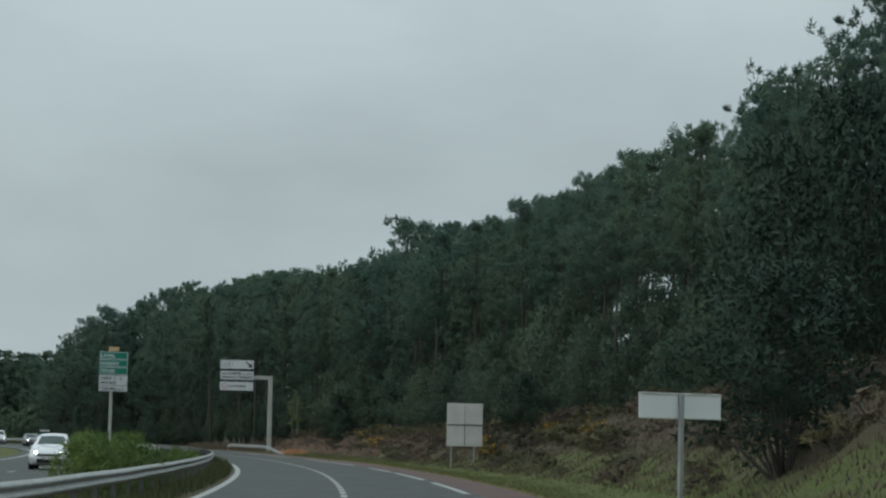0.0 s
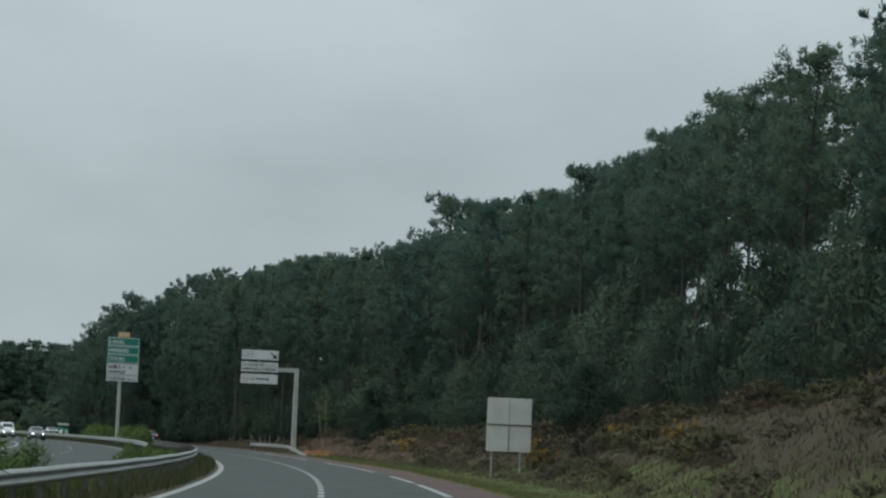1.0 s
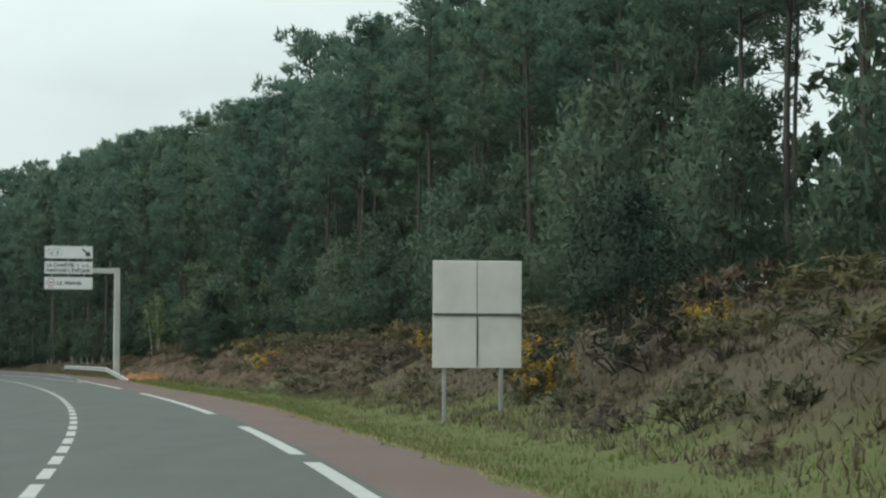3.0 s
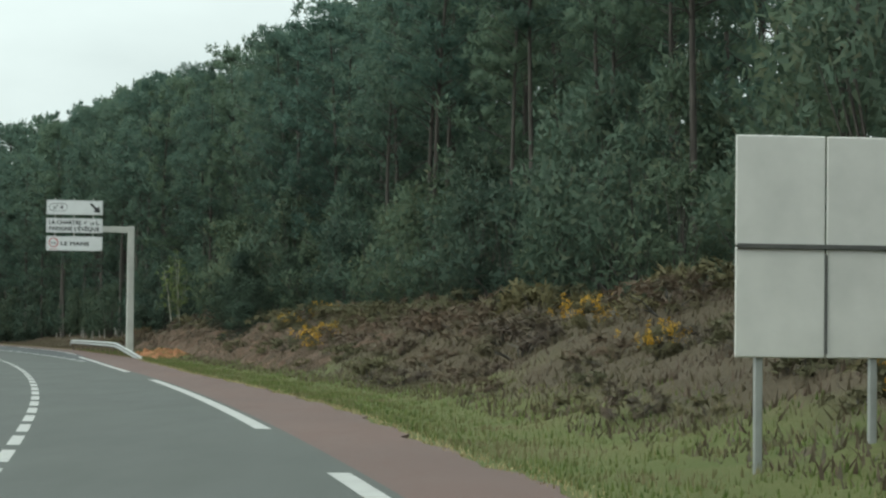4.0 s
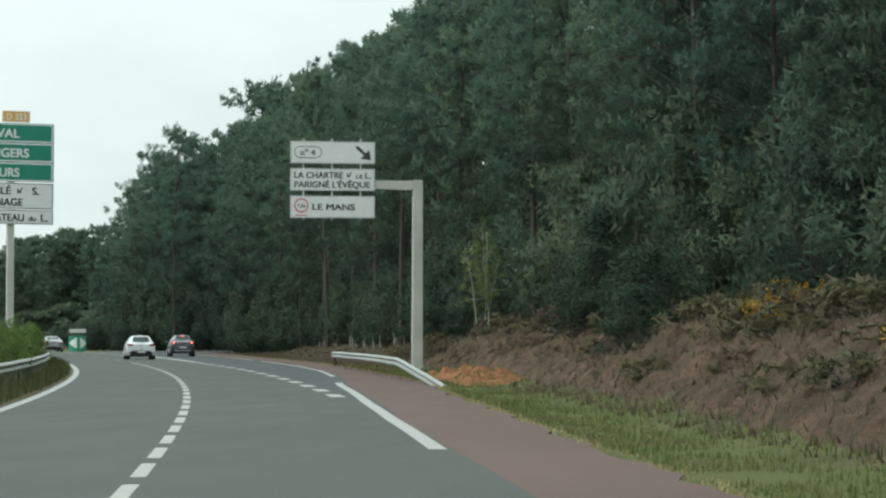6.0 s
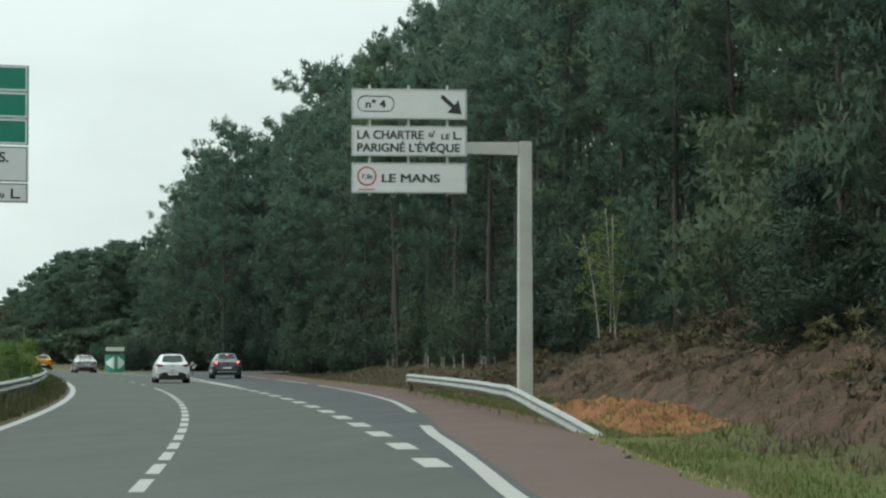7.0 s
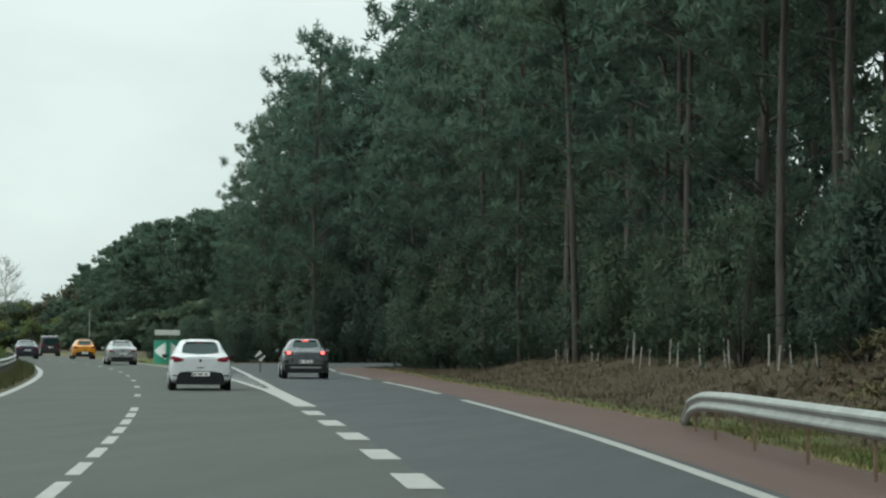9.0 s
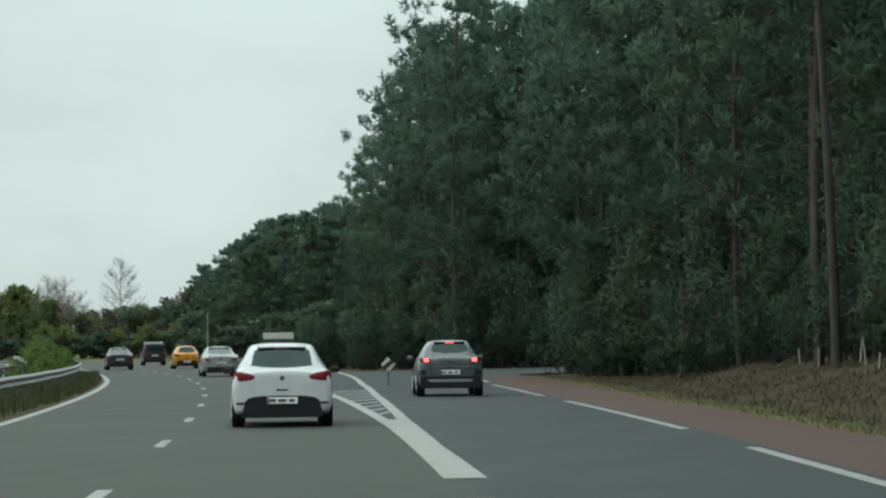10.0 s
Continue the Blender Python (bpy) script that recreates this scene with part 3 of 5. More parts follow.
# ---- gantry with the three exit panels ----
def gantry():
    g = thing("gantry_sign", "grey steel cantilever gantry carrying three white exit panels over the road", "road sign", frame_at(286.9, 3.72, 0))
    bm = bmesh.new()
    b, t_ = 0.225, 0.20
    vs = [bm.verts.new((5.365 + x, 0.05 + y, z)) for z, r in ((-0.3, b), (8.05, t_)) for x, y in ((-r, -r), (r, -r), (r, r), (-r, r))]
    for q in ((0, 1, 5, 4), (1, 2, 6, 5), (2, 3, 7, 6), (3, 0, 4, 7), (4, 5, 6, 7), (3, 2, 1, 0)):
        bm.faces.new([vs[i] for i in q])
    bmesh.ops.bevel(bm, geom=list(bm.edges), offset=0.03, segments=2, affect="EDGES")
    part("mast", bm, M_MAST, g)
    bm = bmesh.new()
    vs = [bm.verts.new((x, 0.18 + y, z)) for x, z0, z1, r in ((0.3, 7.72, 8.00, 0.12), (5.16, 7.62, 8.03, 0.17)) for y, z in ((-r, z0), (r, z0), (r, z1), (-r, z1))]
    for q in ((0, 1, 5, 4), (1, 2, 6, 5), (2, 3, 7, 6), (3, 0, 4, 7), (4, 5, 6, 7), (3, 2, 1, 0)):
        bm.faces.new([vs[i] for i in q])
    bmesh.ops.bevel(bm, geom=list(bm.edges), offset=0.02, segments=2, affect="EDGES")
    part("arm", bm, M_MAST, g)
    part("base_plate", boxes(((0.75, 0.75, 0.06), (5.365, 0.05, 0.10), 0.01)), M_MAST, g)
    w = 3.55
    for x in (0.55, 1.75, 2.95):
        part("bracket", boxes(((0.07, 0.06, 3.42), (x, 0.06, 8.05), 0.008)), M_MAST, g, m=Matrix.Translation((0, 0, 0)))
    top = plate("panel", w, 0.93, 0, 8.70, M_WHITE, g, (M_BLACK, 0.03, 0.012))
    outline(top, 0.16, 0.22, 1.15, 0.50, 0.24, 0.03, M_BLACK)
    word("n\u00b0 4", 0.42, 0.345, 0.34, M_BLACK, top, 0.62)
    bm = bmesh.new()
    sh = [(-0.30, 0.05), (0.06, 0.05), (0.06, 0.20), (0.34, 0.0), (0.06, -0.20), (0.06, -0.05), (-0.30, -0.05)]
    lo = [bm.verts.new((x, -0.031, z)) for x, z in sh]
    hi = [bm.verts.new((x, -0.0252, z)) for x, z in sh]
    bm.faces.new(lo[::-1])
    for k in range(len(sh)):
        bm.faces.new((lo[k], lo[(k + 1) % 7], hi[(k + 1) % 7], hi[k]))
    part("arrow", bm, M_BLACK, top, m=Matrix.Translation((3.06, 0, 0.46)) @ Matrix.Rotation(radians(42), 4, "Y") @ Matrix.Diagonal((1.32, 1.0, 1.32, 1)))
    mid = plate("panel", w, 0.93, 0, 7.56, M_WHITE, g, (M_BLACK, 0.03, 0.012))
    word("LA CHARTRE", 0.16, 0.53, 0.37, M_BLACK, mid, 2.05)
    word("s/", 2.36, 0.60, 0.28, M_BLACK, mid, 0.20)
    word("LE", 2.76, 0.53, 0.24, M_BLACK, mid, 0.27)
    word("L.", 3.13, 0.53, 0.35, M_BLACK, mid, 0.26)
    word("PARIGN\u00c9 L'\u00c9V\u00caQUE", 0.16, 0.14, 0.36, M_BLACK, mid, 3.18)
    low = plate("panel", w, 0.93, 0, 6.42, M_WHITE, g, (M_BLACK, 0.03, 0.012))
    ring(low, 0.46, 0.52, 0.30, 0.05, M_REDFILM)
    word("7,5t", 0.29, 0.44, 0.20, M_BLACK, low, 0.35)
    part("small_print", boxes(((0.5, 0.005, 0.035), (0.46, -0.028, 0.11), 0)), M_REDFILM, low)
    word("LE MANS", 0.92, 0.34, 0.36, M_BLACK, low, 1.80)
    return g


gantry()


# ---- green and white direction sign in the median ----
def median_sign():
    a, b = on_road(285.3, -9.1), on_road(286.2, -6.06)
    yaw = math.degrees(math.atan2(b.y - a.y, b.x - a.x))
    g = thing("direction_sign", "green and white direction sign on one grey post in the median", "road sign", pose(a.x, a.y, 0, 0, 0, yaw))
    part("post", boxes(((0.30, 0.16, 10.1), (1.40, 0.13, 4.95), 0.02)), M_MAST, g)
    w = 3.16
    z = 10.15
    for text, width in (("LAVAL", 1.55), ("ANGERS", 1.95), ("TOURS", 1.55)):
        z -= 0.80
        p = plate("panel", w, 0.79, 0, z, M_GREEN, g, (M_WHITE, 0.05, 0.05), "green panel with a white border")
        word(text, 0.17, 0.20, 0.50, M_WHITE, p, width)
    z -= 1.12
    p = plate("panel", w, 1.08, 0, z, M_WHITE, g, (M_BLACK, 0.04, 0.02))
    word("SABL\u00c9", 0.17, 0.60, 0.42, M_BLACK, p, 1.20)
    word("s/", 1.62, 0.66, 0.30, M_BLACK, p, 0.22)
    word("S.", 2.25, 0.60, 0.42, M_BLACK, p, 0.30)
    word("ARNAGE", 0.17, 0.14, 0.42, M_BLACK, p, 1.70)
    z -= 0.62
    p = plate("panel", w, 0.60, 0, z, M_WHITE, g, (M_BLACK, 0.04, 0.02))
    word("CH\u00c2TEAU", 0.17, 0.13, 0.42, M_BLACK, p, 1.75)
    word("du", 2.10, 0.15, 0.28, M_BLACK, p, 0.32)
    word("L.", 2.62, 0.13, 0.42, M_BLACK, p, 0.30)
    p = plate("route_tag", 1.15, 0.46, 1.0, 10.18, M_YELLOW, g, (M_WHITE, 0.03, 0.02), "small ochre route tag")
    word("D 323", 0.16, 0.10, 0.36, M_WHITE, p, 0.84)


median_sign()


# ---- backs of signs for the other direction ----
def panel_back():
    a, b = on_road(141.0, 5.88), on_road(141.1, 7.78)
    yaw = math.degrees(math.atan2(b.y - a.y, b.x - a.x))
    g = thing("sign_back", "square grey back of a four-panel road sign on two posts", "road sign", pose(a.x, a.y, 0, 0, 0, yaw))
    w, z0 = 0.95, 1.24
    for i in range(2):
        for k in range(2):
            bm = bmesh.new()
            box(bm, (w - 0.015, 0.03, 1.11), (w * (i + 0.5), 0, z0 + 1.125 * (k + 0.5)), 0.012)
            part("panel", bm, M_ALU, g)
    part("crossbar", boxes(((1.86, 0.03, 0.05), (0.95, -0.030, z0 + 1.125), 0.006)), M_STEELDARK, g)
    part("seam", boxes(((0.03, 0.016, 1.0), (0.95, -0.023, z0 + 0.55), 0.004)), M_STEELDARK, g)
    for x in (0.27, 1.47):
        part("post", boxes(((0.08, 0.08, 3.8), (x, 0.06, 1.5), 0.01)), M_STEEL, g)


panel_back()


def wide_back():
    a, b = on_road(47.2, 3.62), on_road(48.3, 5.20)
    yaw = math.degrees(math.atan2(b.y - a.y, b.x - a.x))
    g = thing("sign_back", "low wide pale back of a sign on one grey post", "road sign", pose(a.x, a.y, 0, 0, 0, yaw))
    for i in range(2):
        bm = bmesh.new()
        box(bm, (0.955, 0.03, 0.46), (0.96 * (i + 0.5), 0, 2.17), 0.014)
        part("panel", bm, M_WHITE, g)
    for z in (1.955, 2.385):
        part("rim", boxes(((1.93, 0.02, 0.025), (0.96, -0.022, z), 0.004)), M_MAST, g)
    part("post", boxes(((0.09, 0.07, 2.75), (0.94, -0.055, 1.02), 0.012)), M_STEEL, g)


wide_back()


# ---- small signs by the exit ----
def nose_marker():
    g = thing("nose_marker", "small tilted black and white marker plate on a short post", "road sign", frame_at(392, 5.05, 0))
    part("post", boxes(((0.05, 0.05, 0.8), (0, 0.05, 0.34), 0.008)), M_STEELDARK, g)
    bm = bmesh.new()
    box(bm, (0.38, 0.03, 0.36), (0, 0, 0), 0.01, Matrix.Rotation(radians(40), 4, "Y"))
    p = part("plate", bm, M_ALU, g, m=Matrix.Translation((0, 0, 0.74)))
    bm = bmesh.new()
    box(bm, (0.38, 0.008, 0.15), (0, -0.018, 0), 0, Matrix.Rotation(radians(-38), 4, "Y"))
    part("stripe", bm, M_BLACK, p)


nose_marker()


def bent(a0, a1, z0, z1, r, n, tip=False):
    """A patch of an upright half drum between two angles; with a tip it narrows to a point at a1."""
    bm = bmesh.new()
    rows = []
    for depth in (0.0, 0.02):
        row = []
        for k in range(n + 1):
            a = radians(a0 + (a1 - a0) * k / n)
            q = k / n if tip else 0.0
            lo, hi = z0 + (z1 - z0) * 0.48 * q, z1 - (z1 - z0) * 0.48 * q
            x, y = (r - depth) * math.sin(a), r - (r - depth) * math.cos(a)
            row.append((bm.verts.new((x, y, lo)), bm.verts.new((x, y, hi))))
        rows.append(row)
    f, g = rows
    for k in range(n):
        bm.faces.new((f[k][0], f[k + 1][0], f[k + 1][1], f[k][1]))
        bm.faces.new((g[k][0], g[k][1], g[k + 1][1], g[k + 1][0]))
        bm.faces.new((f[k][1], f[k + 1][1], g[k + 1][1], g[k][1]))
        bm.faces.new((f[k][0], g[k][0], g[k + 1][0], f[k + 1][0]))
    for k in (0, n):
        bm.faces.new((f[k][0], f[k][1], g[k][1], g[k][0]))
    bmesh.ops.recalc_face_normals(bm, faces=bm.faces)
    return bm


def exit_sign():
    g = thing("exit_sign", "pale exit board over a rounded green nose with white chevrons", "road sign", frame_at(441, 4.35, 0))
    for x in (-0.5, 0.5):
        part("post", boxes(((0.07, 0.07, 2.5), (x, 0.75, 0.9), 0.01)), M_STEELDARK, g)
    bm = bmesh.new()
    box(bm, (1.62, 0.05, 0.34), (0, 0.70, 1.96), 0.01)
    part("board", bm, M_ALU, g)
    nose = part("nose", bent(-88, 88, -0.05, 1.46, 0.85, 24), M_GREEN, g, "rounded green plastic nose")
    part("cap", boxes(((1.5, 0.5, 0.04), (0, 0.62, 1.45), 0.01)), M_GREEN, nose)
    for sx in (-1, 1):
        part("chevron", bent(sx * 10, sx * 72, 0.22, 1.32, 0.862, 10, True), M_WHITE, nose, "white chevron")


exit_sign()


def far_mast(s, lat, h):
    g = thing("lamp_post", "thin pale lamp post beyond the exit", "lamp post", frame_at(s, lat, 0), "distant masts")
    bm = bmesh.new()
    tube(bm, (0, 0, -0.3), (0, 0, h), 0.07, 0.05, 8)
    part("pole", bm, M_STEEL, g)
    part("head", boxes(((0.16, 0.4, 0.08), (0, -0.12, h + 0.03), 0.02)), M_STEEL, g)


far_mast(611, 22.8, 5.3)
far_mast(684, 23.5, 4.9)


# ---- old wooden fence along the wood's edge ----
def fence():
    rng = random.Random(7)
    g = thing("fence", "grey weathered wooden fence posts at the wood's edge", "fence")
    for k in range(36):
        s = 327 + k * 2.3 + rng.uniform(-0.6, 0.6)
        lat = lerp(s, (318, 14.2), (345, 14.6), (375, 16.2), (390, 18.6), (410, 21.5)) + rng.uniform(-0.3, 0.3)
        bm = bmesh.new()
        h = rng.uniform(0.5, 0.85)
        tube(bm, (0, 0, -0.3), (rng.uniform(-0.12, 0.12), rng.uniform(-0.1, 0.1), h), 0.032, 0.026, 7)
        part("post", bm, M_WOOD, g, m=Matrix.Translation(on_road(s, lat, ground_z(s, lat))))


fence()
# ---- trees and shrubs ----
def leaves(rng, centres, radii, count, size, flat=0.75, slim=0.72, up=0.25, tall=None):
    """Many small leaf or needle tufts in ellipsoid clumps: corner places and faces. tall: each clump's own height to width."""
    centres, radii = np.asarray(centres, float), np.asarray(radii, float)
    n = len(centres) * count
    c = np.repeat(centres, count, 0)
    r = np.repeat(radii, count, 0)
    high = np.repeat(np.asarray(tall, float) if tall is not None else np.full(len(centres), flat), count)
    d = rng.normal(size=(n, 3))
    d /= np.linalg.norm(d, axis=1, keepdims=True)
    rad = rng.uniform(0.15, 1.0, (n, 1)) ** 0.5
    p = c + d * rad * r[:, None] * np.stack([np.ones(n), np.ones(n), high], 1)
    u = d + rng.normal(scale=0.6, size=(n, 3)) + (np.array([0, 0, 0.5]) if tall is not None else 0.0)
    u /= np.linalg.norm(u, axis=1, keepdims=True)
    v = np.cross(u, rng.normal(size=(n, 3)))
    v /= np.maximum(np.linalg.norm(v, axis=1, keepdims=True), 1e-6)
    ln = size * rng.uniform(0.6, 1.35, (n, 1))
    a, b = u * ln * 0.5, v * ln * slim * 0.5
    # tufts face outward from their clump and from the plant's middle
    middle = centres.mean(0) * np.array([1, 1, 0.85])
    out = p - middle
    out /= np.maximum(np.linalg.norm(out, axis=1, keepdims=True), 1e-6)
    nrm = d * 0.6 + out * 1.0 + np.array([0, 0, up]) + rng.normal(scale=0.08, size=(n, 3))
    nrm /= np.maximum(np.linalg.norm(nrm, axis=1, keepdims=True), 1e-6)
    flip = (np.cross(a, b) * nrm).sum(1, keepdims=True) < 0
    b = np.where(flip, -b, b)
    verts = np.stack([p - a * 0.8 + b, p - a * 0.8 - b, p + a * 1.2], 1).reshape(-1, 3)
    faces = np.arange(3 * n).reshape(n, 3)
    return verts, faces, np.repeat(nrm, 3, 0)


def limb(bm, pts, r0, r1, seg=6):
    """A tapered bent limb through its points."""
    k = len(pts) - 1
    rows = []
    for i, p in enumerate(pts):
        d = Vector(pts[min(i + 1, k)]) - Vector(pts[max(i - 1, 0)])
        q = d.to_track_quat("Z", "Y")
        r = r0 + (r1 - r0) * i / k
        rows.append([bm.verts.new(Vector(p) + q @ Vector((r * math.cos(2 * math.pi * j / seg), r * math.sin(2 * math.pi * j / seg), 0))) for j in range(seg)])
    for i in range(k):
        for j in range(seg):
            bm.faces.new((rows[i][j], rows[i][(j + 1) % seg], rows[i + 1][(j + 1) % seg], rows[i + 1][j]))
    bm.faces.new(rows[-1])


def as_mesh(bm, name, mat):
    me = bpy.data.meshes.new(name)
    bm.to_mesh(me)
    bm.free()
    me.polygons.foreach_set("use_smooth", [True] * len(me.polygons))
    me.materials.append(mat)
    return me


def pine_meshes(seed, h, low, spread, tufts, size, limbs, slim=0.34, radius=0.46):
    """Trunk with limbs, and crown, of one tall pine of height h whose crown begins at the share low."""
    rng, rg = np.random.default_rng(seed), random.Random(seed)
    bm = bmesh.new()
    lean = (rg.uniform(-0.7, 0.7), rg.uniform(-0.7, 0.7))
    axis = lambda q: Vector((lean[0] * q * q + 0.22 * math.sin(3 * q + seed), lean[1] * q * q + 0.20 * math.sin(4 * q + 2 * seed), q * h))
    limb(bm, [axis(q) for q in (-0.02, 0.15, 0.3, 0.45, 0.6, 0.75, 0.88, 0.97)], 0.105 + h * 0.0025, 0.03, 7)
    centres, radii, tall = [], [], []
    for k in range(limbs):
        q = low + (0.97 - low) * (k + rg.random()) / limbs
        x = (q - low) / (1 - low)
        # a rounded head, widest a third of the way up, with uneven limbs
        reach = spread * (0.30 + 0.80 * math.sqrt(max(0.0, 1 - ((x - 0.30) / 0.74) ** 2))) * rg.uniform(0.55, 1.12)
        az = rg.uniform(0, 2 * math.pi)
        a = axis(q)
        rise = rg.uniform(-0.05, 0.35 + 0.35 * x if x < 0.65 else 0.3) * reach
        tip = a + Vector((math.cos(az) * reach, math.sin(az) * reach, rise))
        limb(bm, [a - Vector((0, 0, 0.3 * reach)), tip], 0.028 * (1.25 - x), 0.01, 3)
        for j in range(4):
            f = 1.0 - j * 0.21
            c = a.lerp(tip, f) + Vector((rg.gauss(0, 0.16 if j == 0 else 0.34), rg.gauss(0, 0.16 if j == 0 else 0.34), rg.uniform(-0.2, 0.3)))
            centres.append(c)
            radii.append(radius * rg.uniform(0.65, 1.3) * (1.0 - 0.25 * x) * (0.85 if j == 0 else 1.0))
            tall.append(rg.uniform(0.75, 1.05) if j else rg.uniform(1.0, 1.5))
    for j in range(16):
        centres.append(axis(0.97) + Vector((rg.gauss(0, 0.16 * spread), rg.gauss(0, 0.16 * spread), rg.uniform(-1.0, 0.35))))
        radii.append(radius * rg.uniform(0.5, 0.85))
        tall.append(rg.uniform(1.0, 1.5))
    for j in range(rg.randint(3, 6)):
        q = rg.uniform(0.25, low + 0.05)
        az = rg.uniform(0, 2 * math.pi)
        a = axis(q)
        ln = rg.uniform(0.4, 1.2)
        limb(bm, [a, a + Vector((math.cos(az) * ln, math.sin(az) * ln, rg.uniform(-0.4, 0.3)))], 0.024, 0.006, 3)
    count = max(6, tufts // len(centres))
    v, f, nn = leaves(rng, centres, radii, count, size, 0.9, slim, 0.25, tall)
    return as_mesh(bm, "trunk", M_BARK), mesh_of("crown", v, f, M_NEEDLE, normals=nn)


PINES = []
for k, (h, low, spread) in enumerate(((19.5, 0.30, 3.1), (20.5, 0.36, 2.9), (18.5, 0.24, 3.2), (21.0, 0.40, 2.8), (17.5, 0.20, 3.0), (20.0, 0.28, 3.3))):
    PINES.append((h, *pine_meshes(11 + k, h, low, spread, 8200, 0.31, 64)))
MID_PINES = []
for k, (h, low, spread) in enumerate(((19.5, 0.30, 3.1), (20.5, 0.38, 3.0), (18.0, 0.26, 3.3))):
    MID_PINES.append((h, *pine_meshes(31 + k, h, low, spread, 4400, 0.42, 54, 0.40, 0.50)))
HIGH_PINES = []
for k, (h, low, spread) in enumerate(((20.0, 0.55, 2.7), (21.0, 0.60, 2.5), (19.0, 0.52, 2.8))):
    HIGH_PINES.append((h, *pine_meshes(61 + k, h, low, spread, 6000, 0.30, 44)))
FAR_PINES = []
for k, (h, low, spread) in enumerate(((20.0, 0.24, 3.3), (19.0, 0.30, 3.2), (21.0, 0.34, 3.0))):
    FAR_PINES.append((h, *pine_meshes(41 + k, h, low, spread, 1500, 0.70, 30, 0.5, 0.66)))


def place_tree(kind, label, category, meshes, m, scale, group):
    trunk, crown = meshes
    g = thing(kind, label, category, m, group)
    sc = Matrix.Diagonal((scale, scale, scale, 1))
    part("trunk", trunk, None, g, m=sc)
    part("crown", crown, None, g, m=sc)
    return g


def free_of_things(s, lat):
    """Keeps trunks clear of the gantry mast, the fence and the birch."""
    return not (280 < s < 292 and lat < 12) and off_slip(s, lat)


def top_height(s, lat):
    """Height of the wood's canopy above the road."""
    near = lerp(s, (60, 16.6), (105, 16.8), (125, 17.3), (150, 17.8), (168, 18.1), (188, 18.9), (212, 19.3), (240, 20.2), (258, 20.6), (264, 22.2), (272, 22.0), (278, 20.0), (305, 20.9), (325, 21.3),
                (345, 21.9), (365, 23.0), (380, 22.1), (398, 22.6), (415, 22.1), (440, 23.1), (455, 22.6), (470, 21.2), (480, 20.3), (486, 19.6), (493, 18.0), (499, 15.4))
    # taller beyond the slip road's opening
    near *= lerp(s, (388, 1.0), (400, 1.05), (424, 1.05), (430, 1.0)) * (lerp(s, (438, 1.0), (446, 1.12), (466, 1.10), (478, 1.0)) if lat > 18.5 else 1.0)
    return near + (lat - 17.0) * lerp(s, (60, 0.30), (440, 0.30), (500, 0.1))


def pine_wood():
    rng = random.Random(3)
    for off, gap, near in ((0.0, 4.7, True), (4.3, 5.0, True), (9.5, 6.6, False), (16.0, 9.0, False)):
        s = 68.0 + rng.uniform(0, 3)
        while s < 499:
            front = lerp(s, (60, 16.8), (200, 16.8), (300, 16.6), (335, 16.2), (470, 16.2), (500, 16.8))
            lat = front + off + rng.uniform(-1.3, 1.3)
            thin = 118 < s < 238 or 318 < s < 382
            if thin and (off > 12 or (off > 8 and rng.random() < 0.5)):
                s += gap
                continue
            h, t_, c_ = rng.choice(HIGH_PINES if thin and rng.random() < (0.7 if s < 300 else 0.62) else PINES if off < 2 else MID_PINES if near else FAR_PINES)
            gz = ground_z(s, lat)
            top = (top_height(s, lat) - gz) * (rng.choice((0.86, 0.92, 0.95, 0.97, 1.0, 1.03) if s > 240 else (0.88, 0.93, 0.96, 0.98, 1.0, 1.02)) * rng.uniform(0.97, 1.01) if near else rng.uniform(0.85, 0.97))
            if free_of_things(s, lat):
                place_tree("pine_tree", "tall dark green pine at the wood's edge" if off < 4 else "tall dark green pine with a bare trunk", "tree", (t_, c_),
                           pose(*on_road(s, lat, gz - 0.1), 0, 0, rng.uniform(0, 360)), top / h, "pines of the roadside wood")
            s += gap * rng.uniform(0.75, 1.3)


FAR_O, FAR_TH = on_road(500, 0), heading(500)


def far_at(d, off):
    """A place d metres straight on from the end of the bend, off metres to the right."""
    return FAR_O + Vector((-math.sin(FAR_TH) * d + math.cos(FAR_TH) * off, math.cos(FAR_TH) * d + math.sin(FAR_TH) * off, 0))


